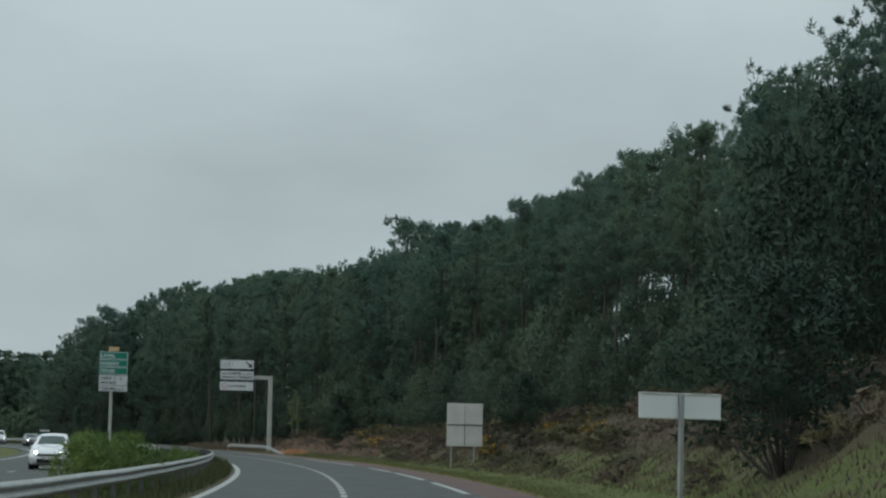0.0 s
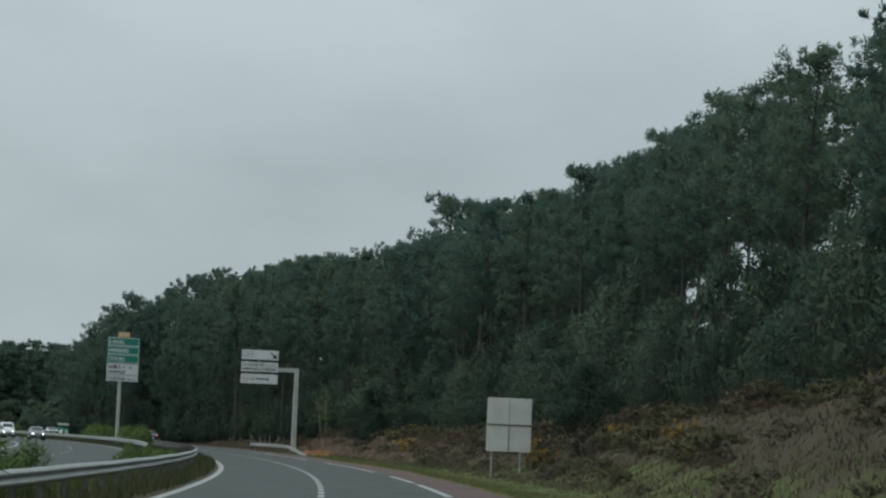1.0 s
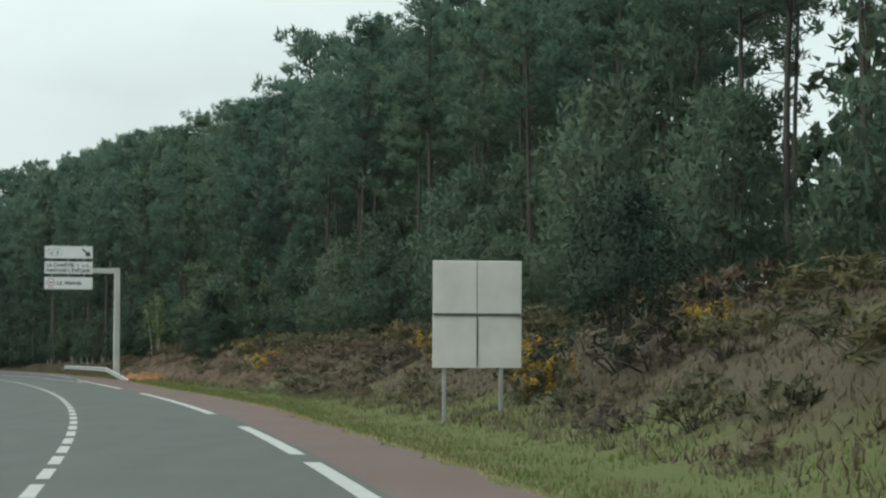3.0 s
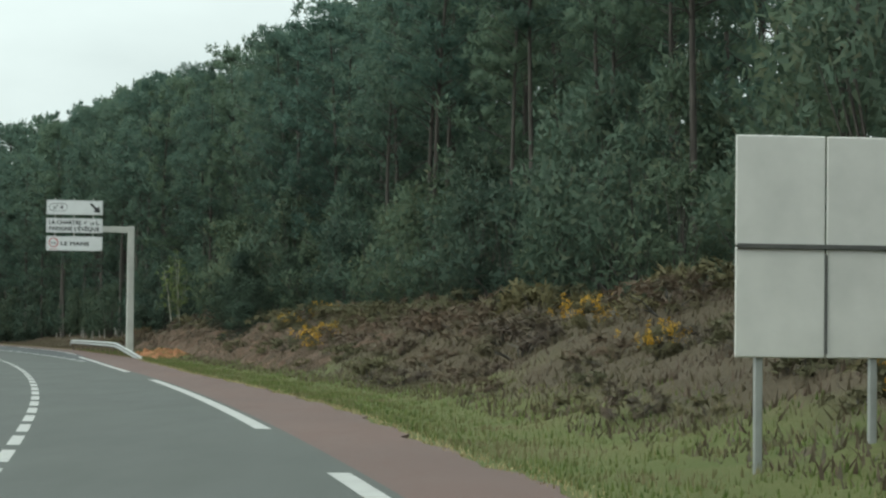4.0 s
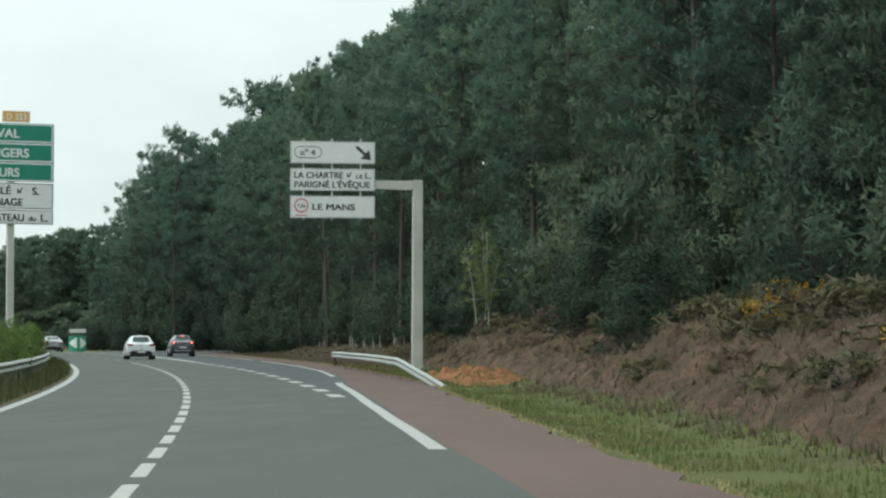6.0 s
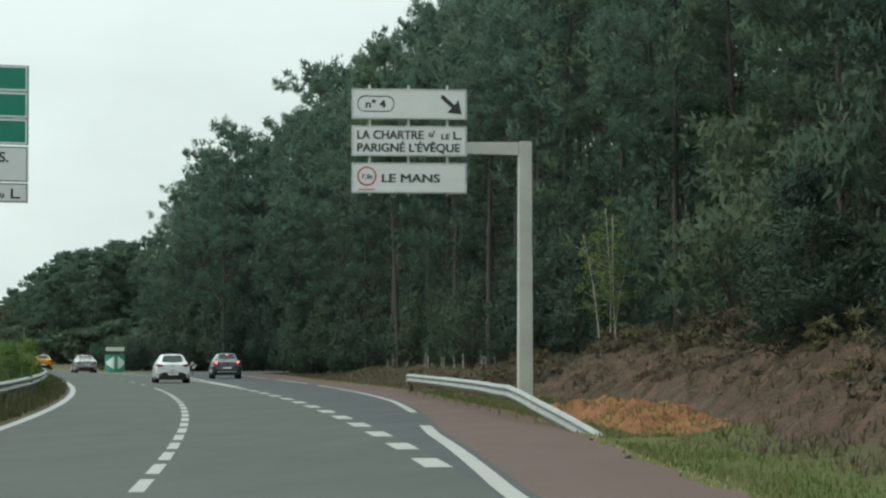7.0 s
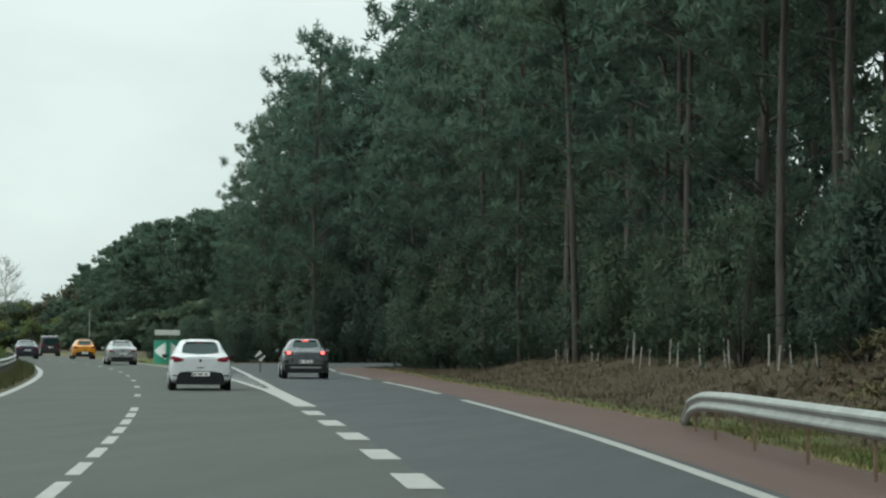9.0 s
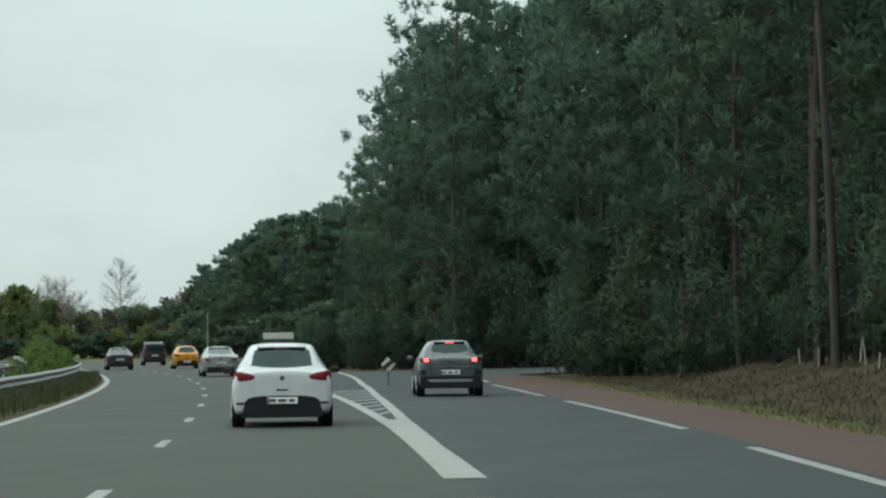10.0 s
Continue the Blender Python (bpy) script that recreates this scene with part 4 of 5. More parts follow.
def far_wood():
    """The wood receding behind the exit and the next pine wood, too far off to tell its trees apart."""
    rng = random.Random(31)
    spots = []
    for k in range(110):
        off = 17 + 75 * rng.random() ** 1.2
        spots.append((150 + rng.uniform(0, 50) + 0.1 * off, off, lerp(off, (17, 10.5), (20, 14.3), (22, 16.2), (28, 20.0), (34, 21.4), (60, 22.0), (95, 22.5)), rng.choice(FAR_PINES)))
    for k in range(50):
        d = rng.uniform(-36, 150)
        spots.append((d, 20 + (d + 36) * 0.10 + 18 * rng.random(), 19.0, rng.choice(FAR_PINES)))
    for k in range(60):
        off = 15 + 60 * rng.random()
        spots.append((144 + rng.uniform(0, 24), off, rng.uniform(4.0, 9.0), (5.0, *FAR_UNDER[k % 2])))
    for k in range(50):
        d = rng.uniform(-36, 150)
        spots.append((d, 16 + (d + 36) * 0.10 + 10 * rng.random(), rng.uniform(4.0, 8.5), (5.0, *FAR_UNDER[k % 2])))
    kinds = {}
    for d, off, top, (h, t_, c_) in spots:
        k = top / h * rng.uniform(0.82, 1.0)
        w = k * (1.12 if h > 10 else 1.3)
        m = np.array(Matrix.Translation(far_at(d, off)) @ Matrix.Rotation(rng.uniform(0, 6.28), 4, "Z") @ Matrix.Diagonal((w, w, k, 1)))
        for src in (c_, t_):
            vv, ff, cnt = kinds.setdefault(src.materials[0].name, ([], [], [0]))
            a = np.empty(len(src.vertices) * 3)
            src.vertices.foreach_get("co", a)
            vv.append(a.reshape(-1, 3) @ m[:3, :3].T + m[:3, 3])
            ff.extend([tuple(i + cnt[0] for i in p.vertices) for p in src.polygons])
            cnt[0] += len(src.vertices)
    g = thing("far_pine_wood", "distant dark green pine wood beyond the exit", "wood", kind="stuff")
    for mat, nm in ((M_NEEDLE, "canopy"), (M_OAK, "undergrowth"), (M_BARK, "trunk")):
        vv, ff, _ = kinds[mat.name]
        tagged(part(nm, mesh_of(nm, np.concatenate(vv), ff, mat), None, g), kind="stuff")


pine_wood()


def shrub_meshes(seed, w, h, count, size, mat, clumps=26, bark=M_BARK, flat=0.85, slim=0.72, up=0.25):
    rng, rg = np.random.default_rng(seed), random.Random(seed)
    bm = bmesh.new()
    centres, radii = [], []
    for k in range(clumps):
        az, q = rg.uniform(0, 2 * math.pi), rg.random()
        r = w * 0.5 * math.sqrt(rg.random()) * math.sqrt(max(0.05, 1 - (q * 0.92) ** 2.2))
        c = Vector((r * math.cos(az), r * math.sin(az), h * (0.10 + 0.80 * q)))
        centres.append(c)
        radii.append(rg.uniform(0.12, 0.22) * min(w, h))
        if k % 3 == 0:
            limb(bm, [Vector((c.x * 0.1, c.y * 0.1, -0.1)), Vector((c.x * 0.5, c.y * 0.5, c.z * 0.55)), c], 0.016 * h ** 0.5 + 0.01, 0.006, 4)
    v, f, nn = leaves(rng, centres, radii, count // clumps, size, flat, slim, up)
    return as_mesh(bm, "stem", bark), mesh_of("foliage", v, f, mat, normals=nn)


def place_shrub(kind, label, category, meshes, m, scale, group=""):
    g = thing(kind, label, category, m, group)
    sc = Matrix.Diagonal((*scale, 1))
    part("stem", meshes[0], None, g, m=sc)["kind"] = "stuff"
    part("foliage", meshes[1], None, g, m=sc)
    return g


UNDER = [shrub_meshes(70 + k, 4.0, 5.0, 2800, 0.24, M_OAK, 48, slim=0.40) for k in range(4)]
# these shrubs carry the shade under the pines in their leaf colour
THICKET = [shrub_meshes(74 + k, 4.0, 5.0, 2500, 0.25, M_SHADELEAF, 48, slim=0.42) for k in range(3)]
BACK_UNDER = [shrub_meshes(170 + k, 4.2, 5.4, 800, 0.44, M_OAK, 32) for k in range(3)]
FAR_UNDER = [shrub_meshes(86 + k, 4.0, 5.0, 700, 0.58, M_OAK, 24) for k in range(2)]
far_wood()
LOWBUSH = [shrub_meshes(80 + k, 2.4, 1.1, 580, 0.27, (M_HEATH, M_SCRUB)[k % 2], 26, slim=0.22, up=1.3) for k in range(4)]
BROOMS = [shrub_meshes(90 + k, 2.4, 1.7, 800, 0.40, M_BROOM, 30, slim=0.12, up=1.0) for k in range(3)]


def understory():
    rng = random.Random(5)
    s = 64.0
    while s < 470:
        front = lerp(s, (60, 16.0), (300, 15.8), (335, 17.2), (375, 18.6), (405, 22.2), (430, 21.0), (470, 16.5))
        for off, kinds in ((rng.uniform(-1.2, 1.6), UNDER), (rng.uniform(3.5, 8.5), BACK_UNDER)):
            lat = front + off
            k = rng.uniform(0.75, 1.35) * (0.88 if 118 < s < 238 else 1.0) * (lerp(s, (60, 1.0), (310, 1.0), (330, 0.7), (385, 0.7), (400, 0.85), (500, 0.85)) if kinds is UNDER else 0.75 if 326 < s < 384 else 1.1)
            if not off_slip(s, lat):
                continue
            place_shrub("evergreen_shrub", "dense dark evergreen undergrowth below the pines", "shrub", rng.choice(THICKET if kinds is UNDER and (s > 306 or rng.random() < 0.35) else kinds),
                        pose(*on_road(s, lat, ground_z(s, lat) - 0.1), 0, 0, rng.uniform(0, 360)), (k, k, k * rng.uniform(0.9, 1.6)), "undergrowth of the wood")
        if s > 306:
            # evergreen thicket among the front trunks, behind the old fence
            for k in range(2):
                lat = lerp(s, (306, 15.2), (345, 15.4), (375, 16.6), (390, 16.4), (410, 16.0), (470, 15.6)) + rng.uniform(-0.6, 2.4)
                k = rng.uniform(0.55, 0.95) * (1.3 if s > 385 else 1.0)
                if not off_slip(s, lat):
                    continue
                place_shrub("evergreen_shrub", "low evergreen shrub darkened by shade between the pine trunks", "shrub", rng.choice(THICKET),
                            pose(*on_road(s + rng.uniform(-1.5, 1.5), lat, ground_z(s, lat) - 0.1), 0, 0, rng.uniform(0, 360)), (k, k, k * rng.uniform(0.9, 1.5)), "undergrowth of the wood")
        s += rng.uniform(2.4, 4.4)


understory()


def gore_thicket():
    """Dark scrub in the fork between the main road and the slip road."""
    rng = random.Random(15)
    for k in range(22):
        s, lat = rng.uniform(456, 486), rng.uniform(8.5, 15.0)
        q = rng.uniform(0.4, 0.75)
        place_shrub("evergreen_shrub", "low dark scrub in the fork of the exit", "shrub", rng.choice(THICKET), pose(*on_road(s, lat, -0.15), 0, 0, rng.uniform(0, 360)), (q * 1.1, q * 1.1, q), "undergrowth of the wood")


gore_thicket()


def heath():
    rng = random.Random(9)
    s = 50.0
    while s < 330:
        b = shoulder(s)
        for off in (rng.uniform(2.9, 4.6), rng.uniform(4.5, 7.0), rng.uniform(6.5, 9.0), rng.uniform(8.0, 11.0)):
            lat = b + off
            if rng.random() < 0.15 or (235 < s < 268 and off < 3.4) or not free_of_things(s, lat):
                continue
            k = rng.uniform(0.4, 0.85) * (1.25 if off > 5 else 0.85)
            place_shrub("heath_shrub", "dry brown bracken and heather on the roadside bank", "shrub", rng.choice(LOWBUSH),
                        pose(*on_road(s, lat, bank_z(s, lat) - 0.06), 0, 0, rng.uniform(0, 360)), (k * 1.2, k * 1.2, k * rng.uniform(0.7, 1.1)), "brown brush on the bank")
        s += rng.uniform(2.4, 4.6)


heath()


def median_bushes():
    rng = random.Random(12)
    s = 61.0
    while s < 530:
        if 138 < s < 255:
            s = 255.0
        lat = -7.5 + rng.uniform(-0.5, 0.5)
        k = rng.uniform(0.6, 1.1) * (0.5 if 330 < s < 398 else 1.0) if s > 140 else rng.uniform(0.72, 0.92) * lerp(s, (60, 1.0), (80, 0.95), (86, 0.30), (110, 0.28), (116, 0.62), (140, 0.55))
        if abs(s - 286) > 2:
            place_shrub("broom_bush", "bright green broom bush between the guard rails", "bush", rng.choice(BROOMS),
                        pose(*on_road(s, lat, -0.02), 0, 0, rng.uniform(0, 360)), (k * 0.8, k * 0.8, k * rng.uniform(0.9, 1.2)), "green bushes in the median")
        s += rng.uniform(1.3, 2.6) if s < 140 else rng.uniform(2.0, 5.5) if s < 360 else rng.uniform(6, 12) if s < 420 else rng.uniform(2.5, 5.0)


median_bushes()


# gorse in flower on the bank
def gorse_meshes(seed):
    st, fo = shrub_meshes(seed, 1.9, 1.5, 1100, 0.16, M_SCRUB, 18, slim=0.4, up=0.8)
    rng = np.random.default_rng(seed + 1)
    rg = random.Random(seed)
    cs = [(rg.gauss(0, 0.55), rg.gauss(0, 0.55), rg.uniform(0.65, 1.6)) for _ in range(34)]
    v, f, nn = leaves(rng, cs, [0.13] * 34, 18, 0.10, 1.7, 0.5)
    return st, fo, mesh_of("blossom", v, f, M_GORSE, normals=nn)


GORSE = [gorse_meshes(120), gorse_meshes(125)]
rng_g = random.Random(21)
for s, lat, k in ((142, 8.4, 0.85), (141, 8.0, 0.5), (137, 10.8, 0.6), (108, 9.3, 0.6), (104, 9.0, 0.4), (238, 13.0, 0.7), (243, 13.6, 0.6), (207, 8.3, 0.85), (204, 8.0, 0.35), (226, 9.8, 0.45), (231, 11.0, 0.4), (172, 10.4, 0.6), (160, 9.2, 0.5)):
    st, fo, fl = GORSE[int(s) % 2]
    g = place_shrub("gorse_bush", "gorse bush with orange-yellow flowers on the bank", "bush", (st, fo), pose(*on_road(s, lat, bank_z(s, lat) - 0.05), 0, 0, rng_g.uniform(0, 360)), (k, k, k * 0.9), "flowering gorse")
    part("blossom", fl, None, g, "orange-yellow flowers", Matrix.Diagonal((k, k, k * 0.9, 1)))["kind"] = "stuff"

# dark rounded evergreens standing out from the bank
YEWS = [shrub_meshes(180 + k, 4.0, 5.0, 6500, 0.17, M_YEW, 56, slim=0.42) for k in range(2)]
for s, lat, w, h in ((57.0, 7.7, 4.2, 4.8), (67.0, 9.5, 4.8, 7.5), (71.0, 12.0, 4.6, 8.5), (139.5, 9.6, 2.9, 4.0), (262, 12.4, 3.6, 3.4), (268, 13.2, 2.6, 4.5), (255, 14.5, 2.6, 4.0), (241, 9.6, 2.0, 2.0), (247, 10.9, 2.6, 2.8)):
    place_shrub("dark_evergreen", "rounded very dark evergreen bush on the bank", "bush", YEWS[int(s) % 2], pose(*on_road(s, lat, ground_z(s, lat) - 0.1), 0, 0, s * 7), (w / 4.0, w / 4.0, h / 5.0))


# young birch with pale stems
def birch(s, lat):
    """Three slender pale stems fanning out of one root, with an airy crown."""
    rng, rg = np.random.default_rng(200), random.Random(200)
    bm = bmesh.new()
    centres, radii = [], []
    for x, y, tx, ty, top in ((-0.22, 0.0, -0.85, -0.1, 4.1), (0.05, 0.25, -0.12, 0.4, 5.0), (0.34, -0.1, 0.20, -0.3, 4.7), (0.10, -0.2, 0.75, 0.1, 3.6)):
        base, tip = Vector((x, y, -0.5)), Vector((tx, ty, top))
        bow = Vector((0.10 if tx < 0 else -0.08, 0.05, 0))
        way = [base, base.lerp(tip, 0.3) + bow * 0.7, base.lerp(tip, 0.6) + bow, base.lerp(tip, 0.85) + bow * 0.4, tip]
        thick = 0.034 if top > 4 else 0.016
        limb(bm, way, thick, 0.008, 7)
        for j in range(30):
            q = rg.uniform(0.36, 1.0)
            o = base.lerp(tip, q) + bow * (1 - abs(2 * q - 1.2))
            wide = 0.55 * math.sin(math.pi * min(1.0, 0.15 + 0.8 * (q - 0.36) / 0.64))
            c = o + Vector((rg.gauss(0, wide), rg.gauss(0, wide), rg.uniform(-0.1, 0.45)))
            limb(bm, [o, c], 0.009, 0.003, 3)
            centres.append(c)
            radii.append(rg.uniform(0.14, 0.32))
    v, f, nn = leaves(rng, centres, radii, 22, 0.085, 1.0, 0.7)
    place_tree("birch_tree", "young birch with pale stems and yellow-green spring leaves", "tree", (as_mesh(bm, "trunk", M_BIRCHBARK), mesh_of("crown", v, f, M_BIRCHLEAF, normals=nn)),
               pose(*on_road(s, lat, ground_z(s, lat))), 1.0, "")


birch(296, 13.3)


# low mixed trees closing the view at the far bend, and bare birches
def broadleaf_meshes(seed, w, h, mat, count, size):
    rng, rg = np.random.default_rng(seed), random.Random(seed)
    bm = bmesh.new()
    limb(bm, [(0, 0, -0.2), (0.1, 0, h * 0.3), (0, 0.1, h * 0.7)], 0.16, 0.05, 7)
    centres, radii = [], []
    for k in range(34):
        az, q = rg.uniform(0, 6.283), rg.random()
        r = w * 0.5 * math.sqrt(rg.random()) * math.sin(math.pi * min(1, 0.22 + 0.74 * q))
        c = Vector((r * math.cos(az), r * math.sin(az), h * (0.14 + 0.82 * q)))
        centres.append(c)
        radii.append(rg.uniform(0.11, 0.19) * w)
        limb(bm, [(0, 0, c.z * 0.6), c], 0.035, 0.01, 4)
    v, f, nn = leaves(rng, centres, radii, count // 34, size, 0.85)
    return as_mesh(bm, "trunk", M_BARK), mesh_of("crown", v, f, mat, normals=nn)


def bare_meshes(seed, h):
    rg = random.Random(seed)
    bm = bmesh.new()
    limb(bm, [(0, 0, -0.2), (0.1, 0, h * 0.4), (0.0, 0.1, h)], 0.14, 0.02, 6)
    verts, faces = [], []
    for k in range(56):
        q = rg.uniform(0.35, 0.98)
        az = rg.uniform(0, 6.283)
        ln = h * 0.30 * (1.15 - q) + 0.5
        a = Vector((0.1 * q, 0.05 * q, h * q))
        tip = a + Vector((math.cos(az) * ln, math.sin(az) * ln, ln * rg.uniform(0.5, 1.1)))
        limb(bm, [a, a.lerp(tip, 0.5), tip], 0.022, 0.006, 4)
        for j in range(16):
            o = a.lerp(tip, rg.uniform(0.3, 1.0))
            d = Vector((rg.gauss(0, 0.5), rg.gauss(0, 0.5), rg.uniform(0.0, 0.9)))
            e = Vector((rg.gauss(0, 0.013), rg.gauss(0, 0.013), 0.012))
            i = len(verts)
            verts += [o - e, o + e, o + d]
            faces.append((i, i + 1, i + 2))
    return as_mesh(bm, "trunk", M_GREYBARK), mesh_of("crown", verts, faces, M_BARE)


MIXED = [broadleaf_meshes(301, 6.0, 7.0, M_SPRING, 1300, 0.46), broadleaf_meshes(302, 6.5, 6.0, M_SPRING, 1300, 0.46), broadleaf_meshes(303, 6.0, 7.5, M_DULL, 1300, 0.46), broadleaf_meshes(304, 6.5, 7.5, M_OAK, 1300, 0.46)]
BARE = [bare_meshes(311, 10.0), bare_meshes(312, 9.0)]


def far_trees():
    rng = random.Random(33)
    for row in range(4):
        x = -34.0
        while x < 20 + row * 5:
            d = 172 + row * 7 + rng.uniform(-3, 3)
            top = lerp(x, (-40, 9.5), (-4, 9.0), (0, 6.6), (4, 5.6), (6.5, 6.9), (14, 7.4), (18, 8.8), (26, 10.0)) * rng.uniform(0.95, 1.18) * (0.55 if row == 0 else 1.0)
            kind = rng.choice((0, 1)) if x < -3 or row == 0 else rng.choice((2, 2, 3, 1))
            place_tree("broadleaf_tree", "low mixed broadleaf tree in early spring leaf", "tree", MIXED[kind], Matrix.Translation(far_at(d, x)) @ Matrix.Rotation(rng.uniform(0, 6), 4, "Z"), top / (7.0, 6.0, 7.5, 7.5)[kind], "low trees by the far bend")
            x += rng.uniform(2.6, 4.6)
    x = -36.0
    while x < 34:
        k = rng.uniform(0.55, 0.8)
        place_shrub("evergreen_shrub", "low dark scrub under the trees by the far bend", "shrub", FAR_UNDER[rng.randrange(2)], Matrix.Translation(far_at(170 + rng.uniform(-2, 2), x)) @ Matrix.Rotation(rng.uniform(0, 6), 4, "Z"), (k * 1.2, k * 1.2, k), "scrub by the far bend")
        x += rng.uniform(1.5, 2.6)
    for x, d, k, v in ((6.8, 183, 1.3, 0), (-1.0, 184, 1.16, 1), (-3.5, 183, 1.08, 0), (-2.2, 185, 1.18, 1), (1.2, 184, 0.98, 1)):
        place_tree("bare_birch", "bare birch with pale fine twigs over the shrubs", "tree", BARE[v], Matrix.Translation(far_at(d, x)), k, "bare birches")
    s = 400.0
    while s < 560:
        k = rng.uniform(0.35, 0.6)
        lat = -20.5 + rng.uniform(-1, 1)
        place_tree("broadleaf_tree", "low green roadside tree beyond the oncoming carriageway", "tree", MIXED[rng.randrange(2)], pose(*on_road(s, lat, ground_z(s, lat)), 0, 0, rng.uniform(0, 360)), k, "low trees by the far bend")
        s += rng.uniform(4, 8)


far_trees()


# ---- grass and brush too fine to count ----
def blades(name, label, seed, n, s0, s1, lat_of, height, width, mat, lean=0.5):
    """Blades of grass or dry stalks scattered over the verge as one mesh."""
    rg = random.Random(seed)
    verts, faces = [], []
    for k in range(n):
        s = rg.uniform(s0, s1)
        lat = lat_of(s, rg)
        if lat is None:
            continue
        p = on_road(s, lat, bank_z(s, lat) - 0.02)
        az = rg.uniform(0, 6.283)
        h = height * rg.uniform(0.4, 1.3)
        w = width * rg.uniform(0.6, 1.3)
        d = Vector((math.cos(az), math.sin(az), 0))
        e = Vector((-d.y, d.x, 0)) * w
        tip = p + Vector((0, 0, h)) + d * h * rg.uniform(0, lean)
        i = len(verts)
        verts += [p - e, p + e, tip]
        faces.append((i, i + 1, i + 2))
    ob = new(name, mesh_of(name, verts, faces, mat))
    return tagged(ob, label, "grass", kind="stuff")


def patchy(s, lat, t):
    return noise.noise((s * 0.25, lat * 0.4, 3.0)) > t


blades("verge_grass", "short green and straw grass on the verge", 51, 60000, 45, 312, lambda s, rg: (lambda d: shoulder(s) + 0.2 + d if patchy(s, d, -0.35) else None)(lerp(s, (70, 5.0), (150, 4.2), (190, 2.6), (330, 2.3)) * rg.random() ** 1.3), 0.11, 0.015, M_GRASS)
blades("verge_grass", "straw-coloured dead grass along the shoulder's edge", 55, 12000, 70, 430, lambda s, rg: shoulder(s) + rg.gauss(0.12, 0.14), 0.07, 0.014, M_STRAW, 1.2)
blades("verge_grass", "thin dry grass beside the exit lane", 52, 4500, 300, 440, lambda s, rg: shoulder(s) + 0.1 + 2.2 * rg.random() ** 1.5, 0.10, 0.02, M_HEATH)
blades("median_grass", "rough olive grass between the guard rails", 53, 42000, 20, 440, lambda s, rg: -9.1 + 3.75 * rg.random() ** 0.7, 0.30, 0.020, M_ROUGH)
blades("dry_brush", "dry brown stalks and bracken on the bank", 54, 95000, 40, 400, lambda s, rg: (lambda d: None if 251 < s < 276 and d < 3.3 else shoulder(s) + d)(rg.uniform(lerp(s, (60, 2.6), (180, 2.2), (300, 1.6), (320, 0.9)), 11.5)), 0.17, 0.024, M_HEATH, 1.3)


# ---- vehicles ----
# stations from the rear: y, underside z, sill half width, widest half width, its z, belt half width, belt z, roof half width, top z
HATCH = [(0.00, .27, .79, .845, .60, .80, .90, .64, 0.98), (0.10, .23, .82, .868, .62, .815, .94, .62, 1.05), (0.42, .20, .82, .870, .64, .815, .94, .575, 1.34), (0.60, .19, .82, .870, .64, .82, .94, .555, 1.425),
         (0.80, .18, .82, .868, .62, .82, .94, .55, 1.455), (1.5, .17, .83, .866, .60, .82, .94, .56, 1.475), (2.3, .17, .83, .866, .60, .82, .93, .56, 1.43), (3.15, .17, .83, .865, .60, .80, .92, .68, 0.98),
         (3.75, .19, .80, .85, .58, .74, .82, .66, .88), (4.0, .24, .70, .78, .55, .66, .70, .56, .74), (4.06, .30, .60, .70, .50, .58, .62, .50, .66)]
SUV = [(0.00, .32, .82, .875, .66, .82, .96, .64, 1.05), (0.08, .28, .85, .895, .68, .84, 1.00, .62, 1.13), (0.34, .25, .84, .90, .68, .85, 1.02, .57, 1.40), (0.50, .24, .85, .90, .68, .85, 1.02, .555, 1.49),
       (0.70, .23, .86, .90, .68, .85, 1.02, .55, 1.525), (1.6, .22, .86, .90, .66, .86, 1.02, .57, 1.535), (2.4, .22, .86, .90, .66, .85, 1.00, .57, 1.48), (3.2, .22, .86, .90, .64, .82, .98, .68, 1.05),
       (3.85, .24, .82, .88, .62, .76, .88, .68, .95), (4.14, .30, .70, .80, .58, .66, .72, .56, .80), (4.2, .36, .60, .72, .52, .58, .66, .5, .70)]
SEDAN = [(0.00, .28, .79, .845, .60, .80, .88, .70, .98), (0.10, .24, .82, .865, .60, .83, .92, .72, 1.03), (0.55, .20, .82, .87, .60, .84, .95, .70, 1.05), (1.20, .18, .83, .87, .60, .84, .95, .58, 1.37),
         (1.55, .17, .83, .87, .60, .84, .94, .57, 1.42), (2.2, .17, .83, .87, .60, .84, .93, .57, 1.43), (2.6, .17, .83, .87, .60, .84, .92, .57, 1.38), (3.35, .17, .83, .87, .60, .80, .90, .70, .98),
         (4.2, .19, .80, .85, .56, .74, .80, .66, .86), (4.5, .24, .70, .78, .52, .66, .68, .56, .72), (4.58, .30, .60, .70, .48, .58, .60, .5, .64)]
VAN = [(0.00, .34, .74, .82, .70, .80, 1.02, .72, 1.68), (0.07, .28, .80, .88, .70, .85, 1.05, .74, 1.77), (0.5, .24, .84, .895, .70, .87, 1.08, .74, 1.81), (2.0, .22, .85, .895, .70, .87, 1.08, .73, 1.82),
       (2.75, .22, .85, .895, .70, .86, 1.06, .72, 1.74), (3.55, .22, .85, .89, .68, .82, 1.04, .72, 1.14), (4.0, .24, .82, .87, .64, .76, .92, .68, 1.00), (4.24, .30, .70, .80, .58, .66, .76, .56, .84), (4.3, .36, .6, .72, .52, .58, .66, .5, .72)]


